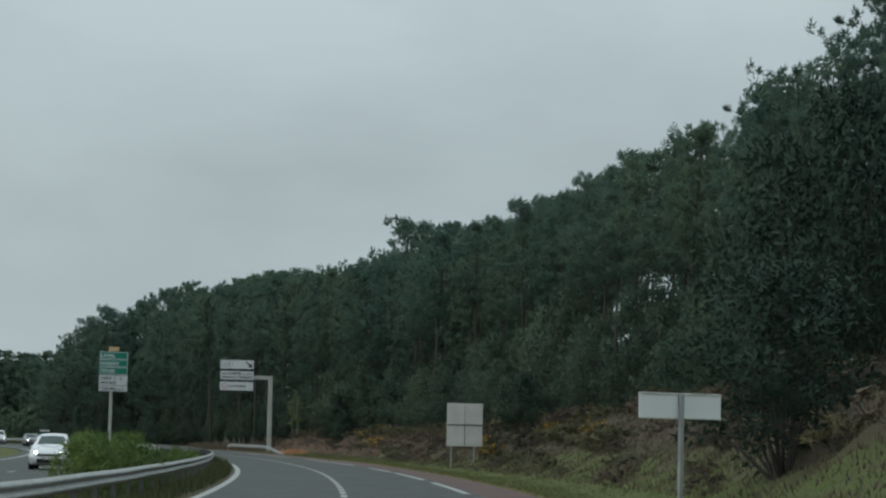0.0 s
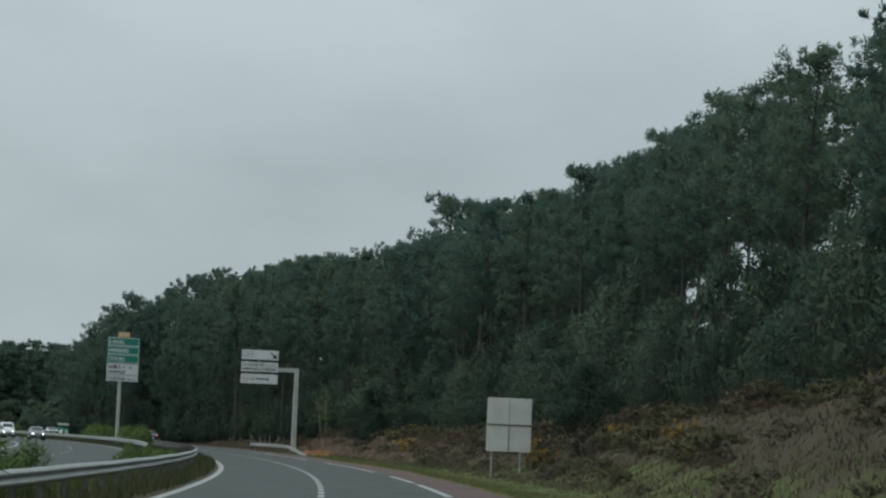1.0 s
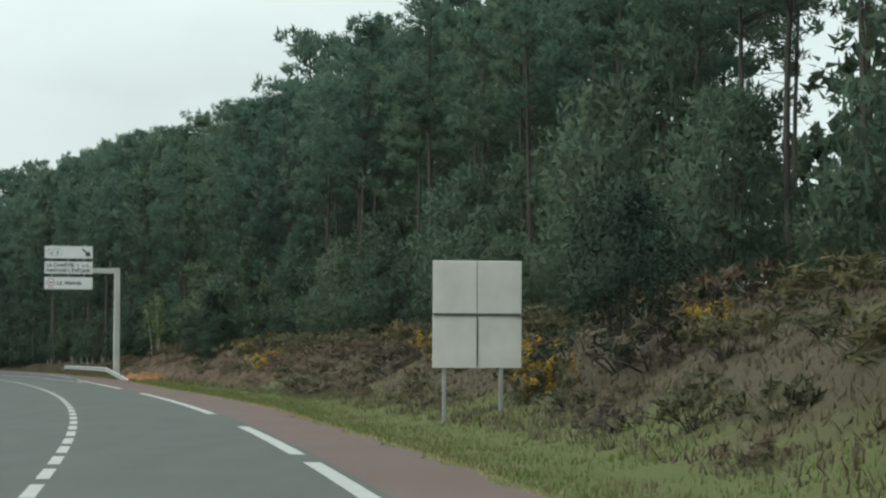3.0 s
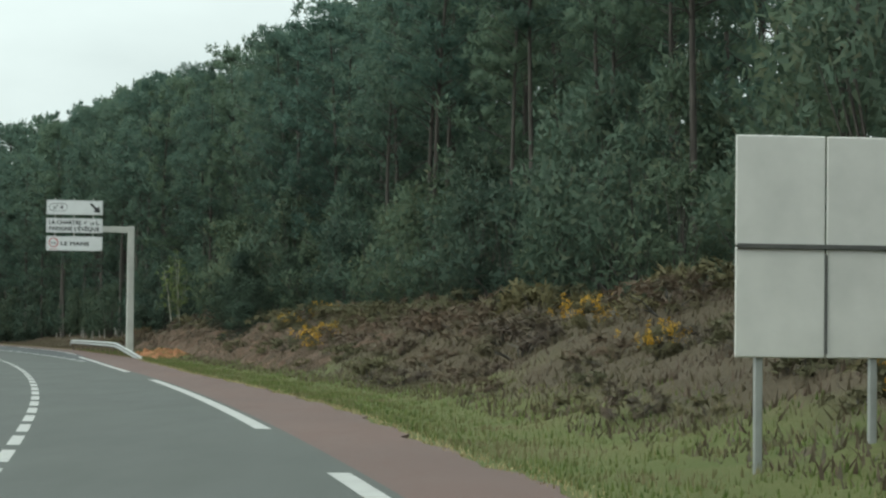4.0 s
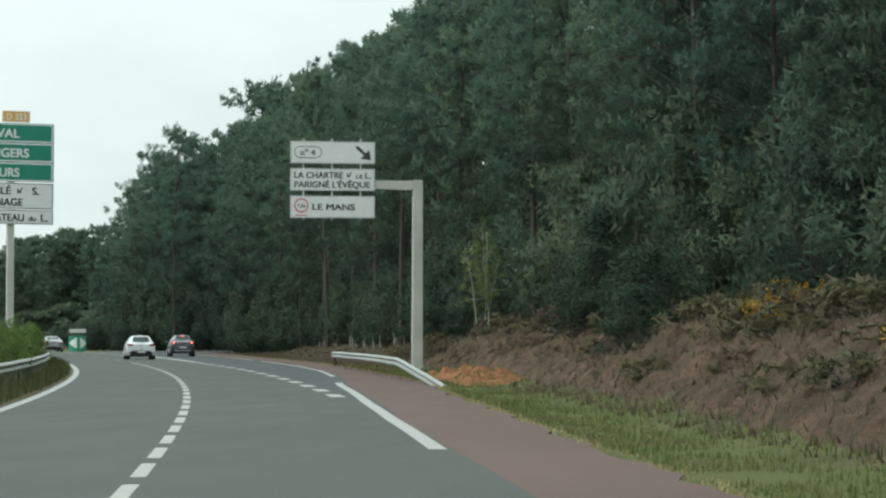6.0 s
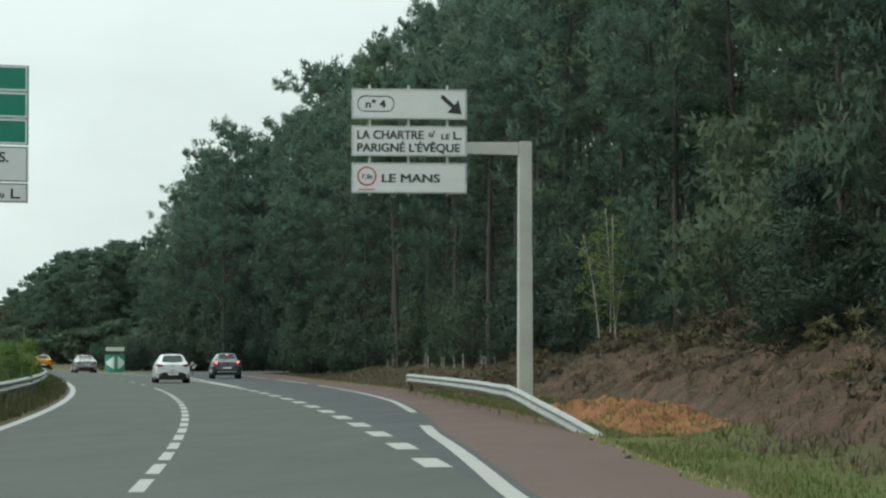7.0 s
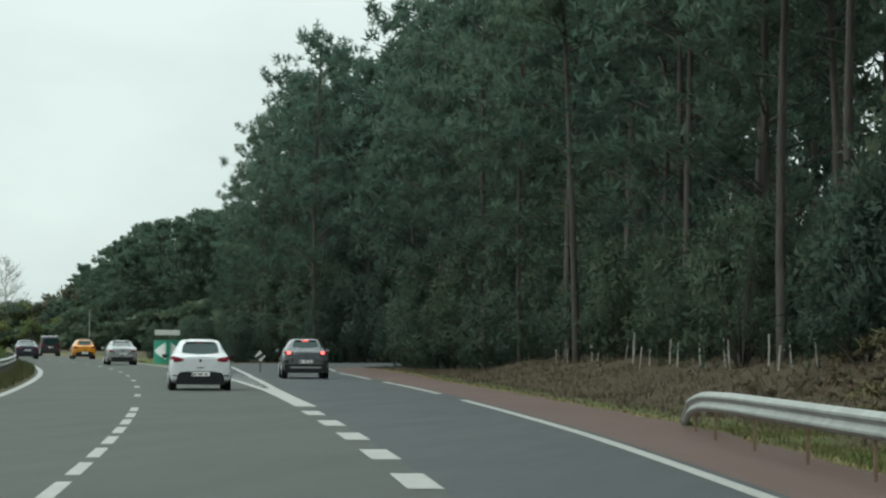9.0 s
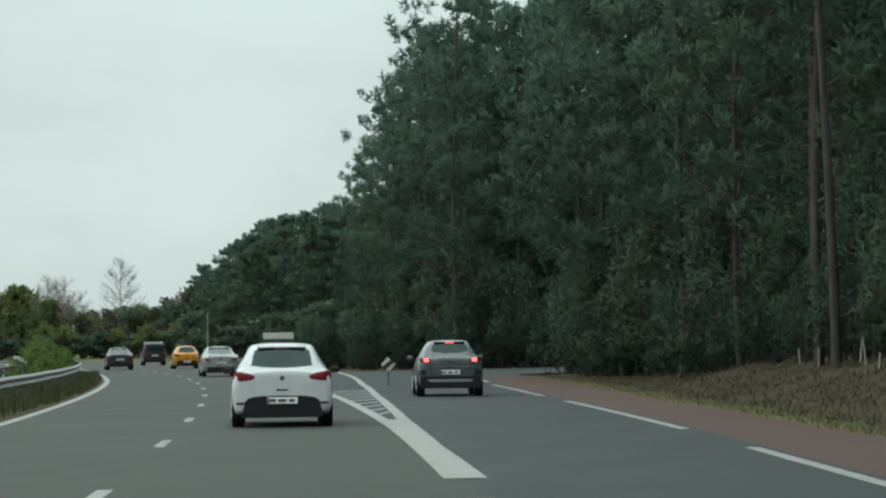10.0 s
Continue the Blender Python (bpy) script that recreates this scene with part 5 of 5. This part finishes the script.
class Shell:
    """A car body's surface from its stations."""

    def __init__(self, stations):
        self.st = np.array(stations, float)
        self.length = float(self.st[-1, 0])
        self.ys = np.concatenate([np.linspace(0, 0.9, 28), np.linspace(0.95, self.length - 0.6, 34), np.linspace(self.length - 0.55, self.length, 14)])
        fine = np.linspace(0, self.length, 400)
        cols = []
        for k in range(1, 9):
            raw = np.interp(fine, self.st[:, 0], self.st[:, k])
            pad = np.pad(raw, 8, mode="edge")
            cols.append(np.convolve(pad, np.ones(9) / 9, mode="same")[8:-8])
        self.fine, self.cols = fine, cols

    def at(self, y):
        return [float(np.interp(y, self.fine, c)) for c in self.cols]

    def section(self, y):
        """Half outline from the underside's middle to the roof's middle."""
        zb, wb, wm, zm, ws, zs, wt, zt = self.at(y)
        ctrl = [(0, zb), (wb * 0.8, zb), (wb, zb + 0.07), (wm, zm), (ws, zs), ((ws + wt) / 2 - 0.01, (zs + zt) / 2), (wt, zt - 0.055), (wt * 0.80, zt - 0.008), (wt * 0.4, zt + 0.012), (0, zt + 0.018)]
        pts = []
        for i in range(len(ctrl) - 1):
            p0, p1, p2, p3 = (Vector(ctrl[max(0, min(len(ctrl) - 1, j))]) for j in (i - 1, i, i + 1, i + 2))
            for q in (0.0, 0.34, 0.67):
                pts.append(0.5 * (2 * p1 + (p2 - p0) * q + (2 * p0 - 5 * p1 + 4 * p2 - p3) * q * q + (3 * p1 - p0 - 3 * p2 + p3) * q ** 3))
        pts.append(Vector(ctrl[-1]))
        return pts

    def top(self, x, y, lift=0.0):
        *_, wt, zt = self.at(y)
        u = abs(x) / max(wt, 0.1)
        return zt + 0.018 - 0.026 * (u / 0.8) ** 2 - 0.05 * max(0.0, u - 0.8) / 0.2 + lift

    def body(self):
        rows = []
        for y in self.ys:
            h = self.section(y)
            rows.append([(p.x, y, p.y) for p in h] + [(-p.x, y, p.y) for p in h[-2:0:-1]])
        n = len(rows[0])

        def cap(row, dy, k):
            zc = sum(p[2] for p in row) / n
            return [(p[0] * k, row[0][1] + dy, zc + (p[2] - zc) * k) for p in row]

        rows = [cap(rows[0], -0.044, 0.12), cap(rows[0], -0.043, 0.40), cap(rows[0], -0.041, 0.65), cap(rows[0], -0.036, 0.84), cap(rows[0], -0.026, 0.965)] + rows + [cap(rows[-1], 0.03, 0.9)]
        verts = [p for r in rows for p in r]
        faces = [(i * n + k, (i + 1) * n + k, (i + 1) * n + (k + 1) % n, i * n + (k + 1) % n) for i in range(len(rows) - 1) for k in range(n)]
        faces += [tuple(range(n)), tuple(range((len(rows) - 1) * n, len(rows) * n))[::-1]]
        return mesh_of("body", verts, faces, None, True)

    def glass(self, y0, y1, share, lower_curve=0.0, n=18, m=14, rounded=False):
        """Pane lying just over the sloping part between two stations."""
        verts, faces = [], []
        for j in range(m + 1):
            q = j / m
            for i in range(n + 1):
                u = -1 + 2 * i / n
                corner = 1 - (0.34 * (2 * abs(q - 0.5)) ** 3.5 if rounded else 0.10 * (2 * abs(q - 0.5)) ** 3)
                y = y0 + (y1 - y0) * q
                if lower_curve:
                    y += lower_curve * (u * u) * (1 - q)
                wt = self.at(y)[6]
                x = u * wt * share * corner
                verts.append((x, y - (0.006 if y1 < self.length / 2 else -0.006), self.top(x, y, 0.005)))
        for j in range(m):
            for i in range(n):
                a = j * (n + 1) + i
                faces.append((a, a + 1, a + n + 2, a + n + 1))
        return mesh_of("glass", verts, faces, None, True)

    def side_glass(self, y0, y1, side, n=10, m=4):
        verts, faces = [], []
        for j in range(m + 1):
            q = 0.10 + 0.76 * j / m
            for i in range(n + 1):
                y = y0 + (y1 - y0) * i / n
                if i == n:
                    y -= 0.25 * q * (y1 - y0) * 0.6
                _, _, _, _, ws, zs, wt, zt = self.at(y)
                bow = -0.01 * 4 * q * (1 - q)
                verts.append((side * (ws + (wt - ws) * q + bow + 0.012), y, zs + (zt - 0.055 - zs) * q))
        for j in range(m):
            for i in range(n):
                a = j * (n + 1) + i
                faces.append((a, a + 1, a + n + 2, a + n + 1))
        return mesh_of("side_window", verts, faces, None, True)


def wheel_meshes(r, w):
    bm = bmesh.new()
    bmesh.ops.create_cone(bm, cap_ends=True, segments=28, radius1=r, radius2=r, depth=w)
    bmesh.ops.bevel(bm, geom=[e for e in bm.edges if abs(e.verts[0].co.z - e.verts[1].co.z) < 1e-5], offset=0.03, segments=3, affect="EDGES")
    bmesh.ops.rotate(bm, matrix=Matrix.Rotation(radians(90), 3, "Y"), verts=bm.verts)
    tyre = as_mesh(bm, "tyre", M_TYRE)
    bm = bmesh.new()
    bmesh.ops.create_cone(bm, cap_ends=True, segments=24, radius1=r * 0.64, radius2=r * 0.64, depth=w + 0.012)
    bmesh.ops.rotate(bm, matrix=Matrix.Rotation(radians(90), 3, "Y"), verts=bm.verts)
    for k in range(5):
        t = Matrix.Rotation(2 * math.pi * k / 5, 4, "X")
        box(bm, (w + 0.03, 0.06, r * 0.56), t @ Vector((0, 0, r * 0.32)), 0.01, t)
    return tyre, as_mesh(bm, "rim", M_RIM)


WHEEL = wheel_meshes(0.31, 0.20)
WHEEL_BIG = wheel_meshes(0.34, 0.22)


def trapezoid(w0, w1, z0, z1, depth, y, bevel=0.02, arch=0.0):
    """A slab facing the rear: half widths below and above, heights, and its rear face."""
    bm = bmesh.new()
    pts = [(-w0, z0), (w0, z0)] + [(w1 * math.copysign(abs(math.cos(a)) ** 0.55, math.cos(a)) if arch else s_ * w1, z1 - arch + arch * abs(math.sin(a)) ** 0.7) for s_, a in ((1, 0.0), *(((0, math.pi * k / 10) for k in range(1, 10)) if arch else ()), (-1, math.pi))]
    lo = [bm.verts.new((x, y, z)) for x, z in pts]
    hi = [bm.verts.new((x, y + depth, z)) for x, z in pts]
    bm.faces.new(lo)
    bm.faces.new(hi[::-1])
    for k in range(len(pts)):
        j = (k + 1) % len(pts)
        bm.faces.new((lo[j], lo[k], hi[k], hi[j]))
    bmesh.ops.recalc_face_normals(bm, faces=bm.faces)
    if bevel:
        bmesh.ops.bevel(bm, geom=[e for e in bm.edges], offset=bevel, segments=2, affect="EDGES")
    return bm


def number_plate(parent, z, y, at_front=False):
    bm = bmesh.new()
    box(bm, (0.52, 0.02, 0.115), (0, 0, 0), 0.006)
    p = part("number_plate", bm, M_PLATE, parent, "pale plate with dark unreadable bars", Matrix.Translation((0, y, z)) @ (Matrix.Rotation(math.pi, 4, "Z") if at_front else Matrix.Identity(4)))
    for x, w in ((-0.165, 0.10), (0.0, 0.14), (0.165, 0.10)):
        part("plate_bar", boxes(((w, 0.004, 0.05), (x, -0.0095, 0), 0.0)), M_STEELDARK, p)
    part("plate_band", boxes(((0.035, 0.006, 0.10), (-0.238, -0.0105, 0), 0.0)), M_CAR["navy"], p)


def lamp(parent, name, x, y, z, size, mat, label, turn=0.0, sweep=0.0):
    bm = bmesh.new()
    box(bm, size, (0, 0, 0), min(size) * 0.30)
    for v in bm.verts:
        v.co.z += sweep * v.co.x
    return part(name, bm, mat, parent, label, Matrix.Translation((x, y, z)) @ Matrix.Rotation(turn, 4, "Z"))


def lens(parent, name, x, z, a, b, side, mat, label, wrap=0.70, tilt=0.0):
    """A rounded lamp lens wrapped round the rear corner of a body."""
    n, m = 12, 24
    back = lambda q: -0.046 + 0.9 * max(0.0, q - wrap) ** 2 * 6
    verts, faces = [], []
    for depth in (0.0, 0.05):
        for i in range(n + 1):
            r = i / n
            for k in range(m):
                t = 2 * math.pi * k / m
                c, s_ = math.cos(t), math.sin(t)
                px = x + a * r * math.copysign(abs(c) ** 0.7, c)
                pz = z + b * r * math.copysign(abs(s_) ** 0.7, s_) * (0.72 + 0.28 * (px - x) / a) + tilt * (px - x)
                verts.append((side * px, back(px) - 0.012 * (1 - r ** 4) + depth, pz))
    w = (n + 1) * m
    for d in (0, w):
        for i in range(n):
            for k in range(m):
                q = [d + i * m + k, d + i * m + (k + 1) % m, d + (i + 1) * m + (k + 1) % m, d + (i + 1) * m + k]
                faces.append(q if (d == 0) == (side > 0) else q[::-1])
    for k in range(m):
        faces.append([n * m + k, n * m + (k + 1) % m, w + n * m + (k + 1) % m, w + n * m + k])
    return part(name, mesh_of(name, verts, faces, mat, True), None, parent, label)


def car(name, label, stations, paint, m, style):
    """A car with its rear at the origin, pointing along +y."""
    sh = Shell(stations)
    g = thing(name, label, "van" if style == "van" else "car", m, "vehicles on the road")
    part("body", sh.body(), M_CAR[paint], g)
    big = style in ("suv", "van")
    tyre, rim = WHEEL_BIG if big else WHEEL
    r = 0.34 if big else 0.31
    wide = sh.at(1.0)[2]
    for y in (0.70, sh.length - 0.82):
        for sx in (-1, 1):
            wh = part("wheel", tyre, None, g, m=Matrix.Translation((sx * (wide - 0.095), y, r)))
            part("rim", rim, None, wh)
            bm = bmesh.new()
            bmesh.ops.create_cone(bm, cap_ends=True, segments=28, radius1=r + (0.09 if style == "suv" else 0.05), radius2=r + (0.09 if style == "suv" else 0.05), depth=0.215 if style == "suv" else 0.20)
            bmesh.ops.rotate(bm, matrix=Matrix.Rotation(radians(90), 3, "Y"), verts=bm.verts)
            part("wheel_arch", bm, M_TRIM, g, m=Matrix.Translation((sx * (wide - 0.105), y, r + 0.02)))
    roof0 = {"hatch": (0.075, 0.50), "suv": (0.12, 0.44), "sedan": (0.62, 1.18), "van": None}[style]
    if roof0:
        part("rear_window", sh.glass(roof0[0], roof0[1], {"hatch": 1.02, "suv": 1.02, "sedan": 0.90}[style], 0.05, rounded=style != "sedan"), M_RAKED if style == "sedan" else M_GLASS, g, "dark rear window with greenish reflection tint")
        part("spoiler", boxes(((sh.at(0.7)[6] * 1.55, 0.16, 0.03), (0, roof0[1] + 0.01, sh.at(roof0[1] + 0.05)[7] + 0.012), 0.012)), M_CAR[paint], g)
    else:
        part("rear_window", trapezoid(0.66, 0.62, 1.10, 1.58, 0.03, -0.052, 0.012), M_GLASS, g, "dark rear window with greenish reflection tint")
        for sx in (-1, 1):
            part("roof_bar", boxes(((0.05, 2.2, 0.05), (sx * 0.66, 1.5, 1.86), 0.015)), M_STEEL, g)
    front = {"hatch": (2.42, 3.05), "suv": (2.48, 3.1), "sedan": (2.68, 3.26), "van": (2.85, 3.45)}[style]
    part("windscreen", sh.glass(front[0], front[1], 0.92), M_GLASS, g, "dark windscreen")
    for sx in (-1, 1):
        spans = {"hatch": ((0.85, 1.6), (1.66, 2.75)), "suv": ((0.75, 1.62), (1.68, 2.85)), "sedan": ((1.15, 1.9), (1.96, 3.0)), "van": ((0.3, 1.4), (1.48, 2.95))}[style]
        for y0, y1 in spans:
            part("side_window", sh.side_glass(y0, y1, sx), M_GLASS, g)
        z = sh.at(2.7)[5] + 0.06
        bm = bmesh.new()
        box(bm, (0.16, 0.09, 0.115), (0, 0, 0), 0.03)
        part("mirror", bm, M_TRIM if paint in ("white", "orange") else M_CAR[paint], g, m=Matrix.Translation((sx * (wide + 0.10), sh.length - 1.42, z)))
    low = sh.at(0.0)[0]
    part("rear_valance", trapezoid(0.72 if style == "hatch" else 0.66 if not big else 0.84, 0.64 if not big else 0.82, low - 0.09, 0.56 if style == "hatch" else 0.56 if style == "suv" else 0.46, 0.10, -0.062, 0.015, 0.12 if style == "hatch" else 0.0), M_TRIM, g, "black plastic lower bumper")
    bm = bmesh.new()
    tube(bm, (0, 0.02, 0), (0, 0.28, 0.06), 0.008, 0.004, 6)
    part("antenna", bm, M_TRIM, g, m=Matrix.Translation((0, 0.75 if style != "sedan" else 1.4, sh.at(0.8 if style != "sedan" else 1.45)[7] + 0.015)))
    bm = bmesh.new()
    box(bm, (0.075, 0.012, 0.075), (0, 0, 0), 0.01, Matrix.Rotation(radians(45), 4, "Y"))
    part("emblem", bm, M_STEELDARK, g, m=Matrix.Translation((0, -0.043, sh.at(0)[7] - 0.12)))
    # rear lamps and plate
    tail = {"hatch": (0.655, 0.90, 0.19, 0.102, 0.06), "suv": (0.68, 1.0, 0.17, 0.075, 0.05), "sedan": (0.66, 0.82, 0.18, 0.085, 0.0), "van": (0.77, 1.02, 0.07, 0.28, 0.0)}[style]
    for sx in (-1, 1):
        lit = style == "suv"
        t = lens(g, "tail_lamp", tail[0], tail[1], tail[2], tail[3], sx, M_TAIL, "red lens", 0.70 if not big else 0.73, tail[4])
        if lit:
            part("brake_bulb", boxes(((0.13, 0.02, 0.085), (sx * (tail[0] - 0.02), -0.055, tail[1]), 0.01)), M_BRAKE, t, "lit red brake lamp")
        part("reflector", boxes(((0.15, 0.02, 0.035), (sx * 0.715, -0.036, 0.43), 0.005)), M_TRIM if style == "hatch" else M_TAIL, g)
    part("boot_handle", boxes(((0.20, 0.02, 0.025), (0, -0.043, 0.66 if style == "hatch" else 0.80), 0.006)), M_TRIM, g)
    if style == "suv":
        part("high_brake_lamp", boxes(((0.26, 0.03, 0.045), (0, 0.415, 1.475), 0.01)), M_BRAKE, g, "lit red high brake lamp")
        part("skid_plate", trapezoid(0.56, 0.64, 0.40, 0.47, 0.03, -0.072, 0.008), M_STEEL, g, "pale skid plate")
        for sx in (-1, 1):
            part("bumper_slot", boxes(((0.15, 0.02, 0.13), (sx * 0.74, -0.046, 0.66), 0.008)), M_TRIM, g, "black bumper slot")
        part("window_surround", boxes(((0.98, 0.03, 0.05), (0, 0.105, 1.125), 0.012)), M_TRIM, g, "black strip below the rear window")
        part("crease", boxes(((1.28, 0.02, 0.045), (0, -0.040, 0.80), 0.012)), M_CAR[paint], g)
    elif style != "van":
        part("high_brake_lamp", boxes(((0.24, 0.02, 0.025), (0, roof0[1] - 0.06, sh.at(roof0[1])[7] + 0.012), 0.006)), M_TAIL, g)
    number_plate(g, {"hatch": 0.475, "suv": 0.66, "sedan": 0.66, "van": 0.78}[style], -0.070 if style == "hatch" else -0.046)
    # front
    lf = sh.length
    for sx in (-1, 1):
        t = lamp(g, "headlamp", sx * 0.52, lf - 0.10, 0.70 if style != "suv" else 0.76, (0.34, 0.16, 0.14), M_CLEAR, "clear lens", -sx * 0.35, sx * 0.12)
        if name == "oncoming_car":
            part("bulb", boxes(((0.15, 0.03, 0.10), (0, 0.085, 0), 0.02)), M_BEAM, t, "lit headlamp")
    part("grille", boxes(((1.0, 0.05, 0.09), (0, lf + 0.030, 0.60), 0.02), ((1.0, 0.05, 0.17), (0, lf + 0.030, 0.37), 0.03)), M_TRIM, g, "black grille")
    number_plate(g, 0.49, lf + 0.062, True)
    return g


def on_way(x, y, turn):
    return pose(x, y, 0, 0, 0, turn)


HEAD = lambda s: math.degrees(heading(s))
car("white_hatchback", "white five-door hatchback with red tail lamps and black lower bumper", HATCH, "white", on_way(-55.2, 339.6, HEAD(347)) @ Matrix.Diagonal((1.035, 1.0, 1.01, 1)), "hatch")
car("grey_crossover", "metallic grey crossover with lit brake lamps on the exit lane", SUV, "grey", on_way(-58.2, 365.7, HEAD(372) - 2.0), "suv")
car("silver_saloon", "silver saloon car with a sloping rear window", SEDAN, "silver", on_way(-81.3, 416.7, HEAD(428)), "sedan")
car("orange_hatchback", "bright orange hatchback with a dark rear window", HATCH, "orange", on_way(-98.4, 462.4, HEAD(476)), "hatch")
car("dark_van", "dark maroon family van with pale roof bars", VAN, "maroon", on_way(-112.6, 496.5, HEAD(512)), "van")
car("navy_crossover", "dark navy crossover car on the passing lane", SEDAN, "navy", on_way(-101.9, 459.3, HEAD(474)), "sedan")
# oncoming carriageway
car("oncoming_car", "white oncoming hatchback with lit headlamps", HATCH, "white", frame_at(115.2, -12.7, 0, 180), "hatch")
car("oncoming_car", "dark grey oncoming saloon with lit headlamps", SEDAN, "charcoal", frame_at(330, -12.9, 0, 180), "sedan")
car("oncoming_car", "silver oncoming saloon with lit headlamps", SEDAN, "silver", frame_at(352, -15.6, 0, 180), "sedan")
car("oncoming_car", "white oncoming van with lit headlamps", VAN, "white", frame_at(372, -12.9, 0, 180), "van")
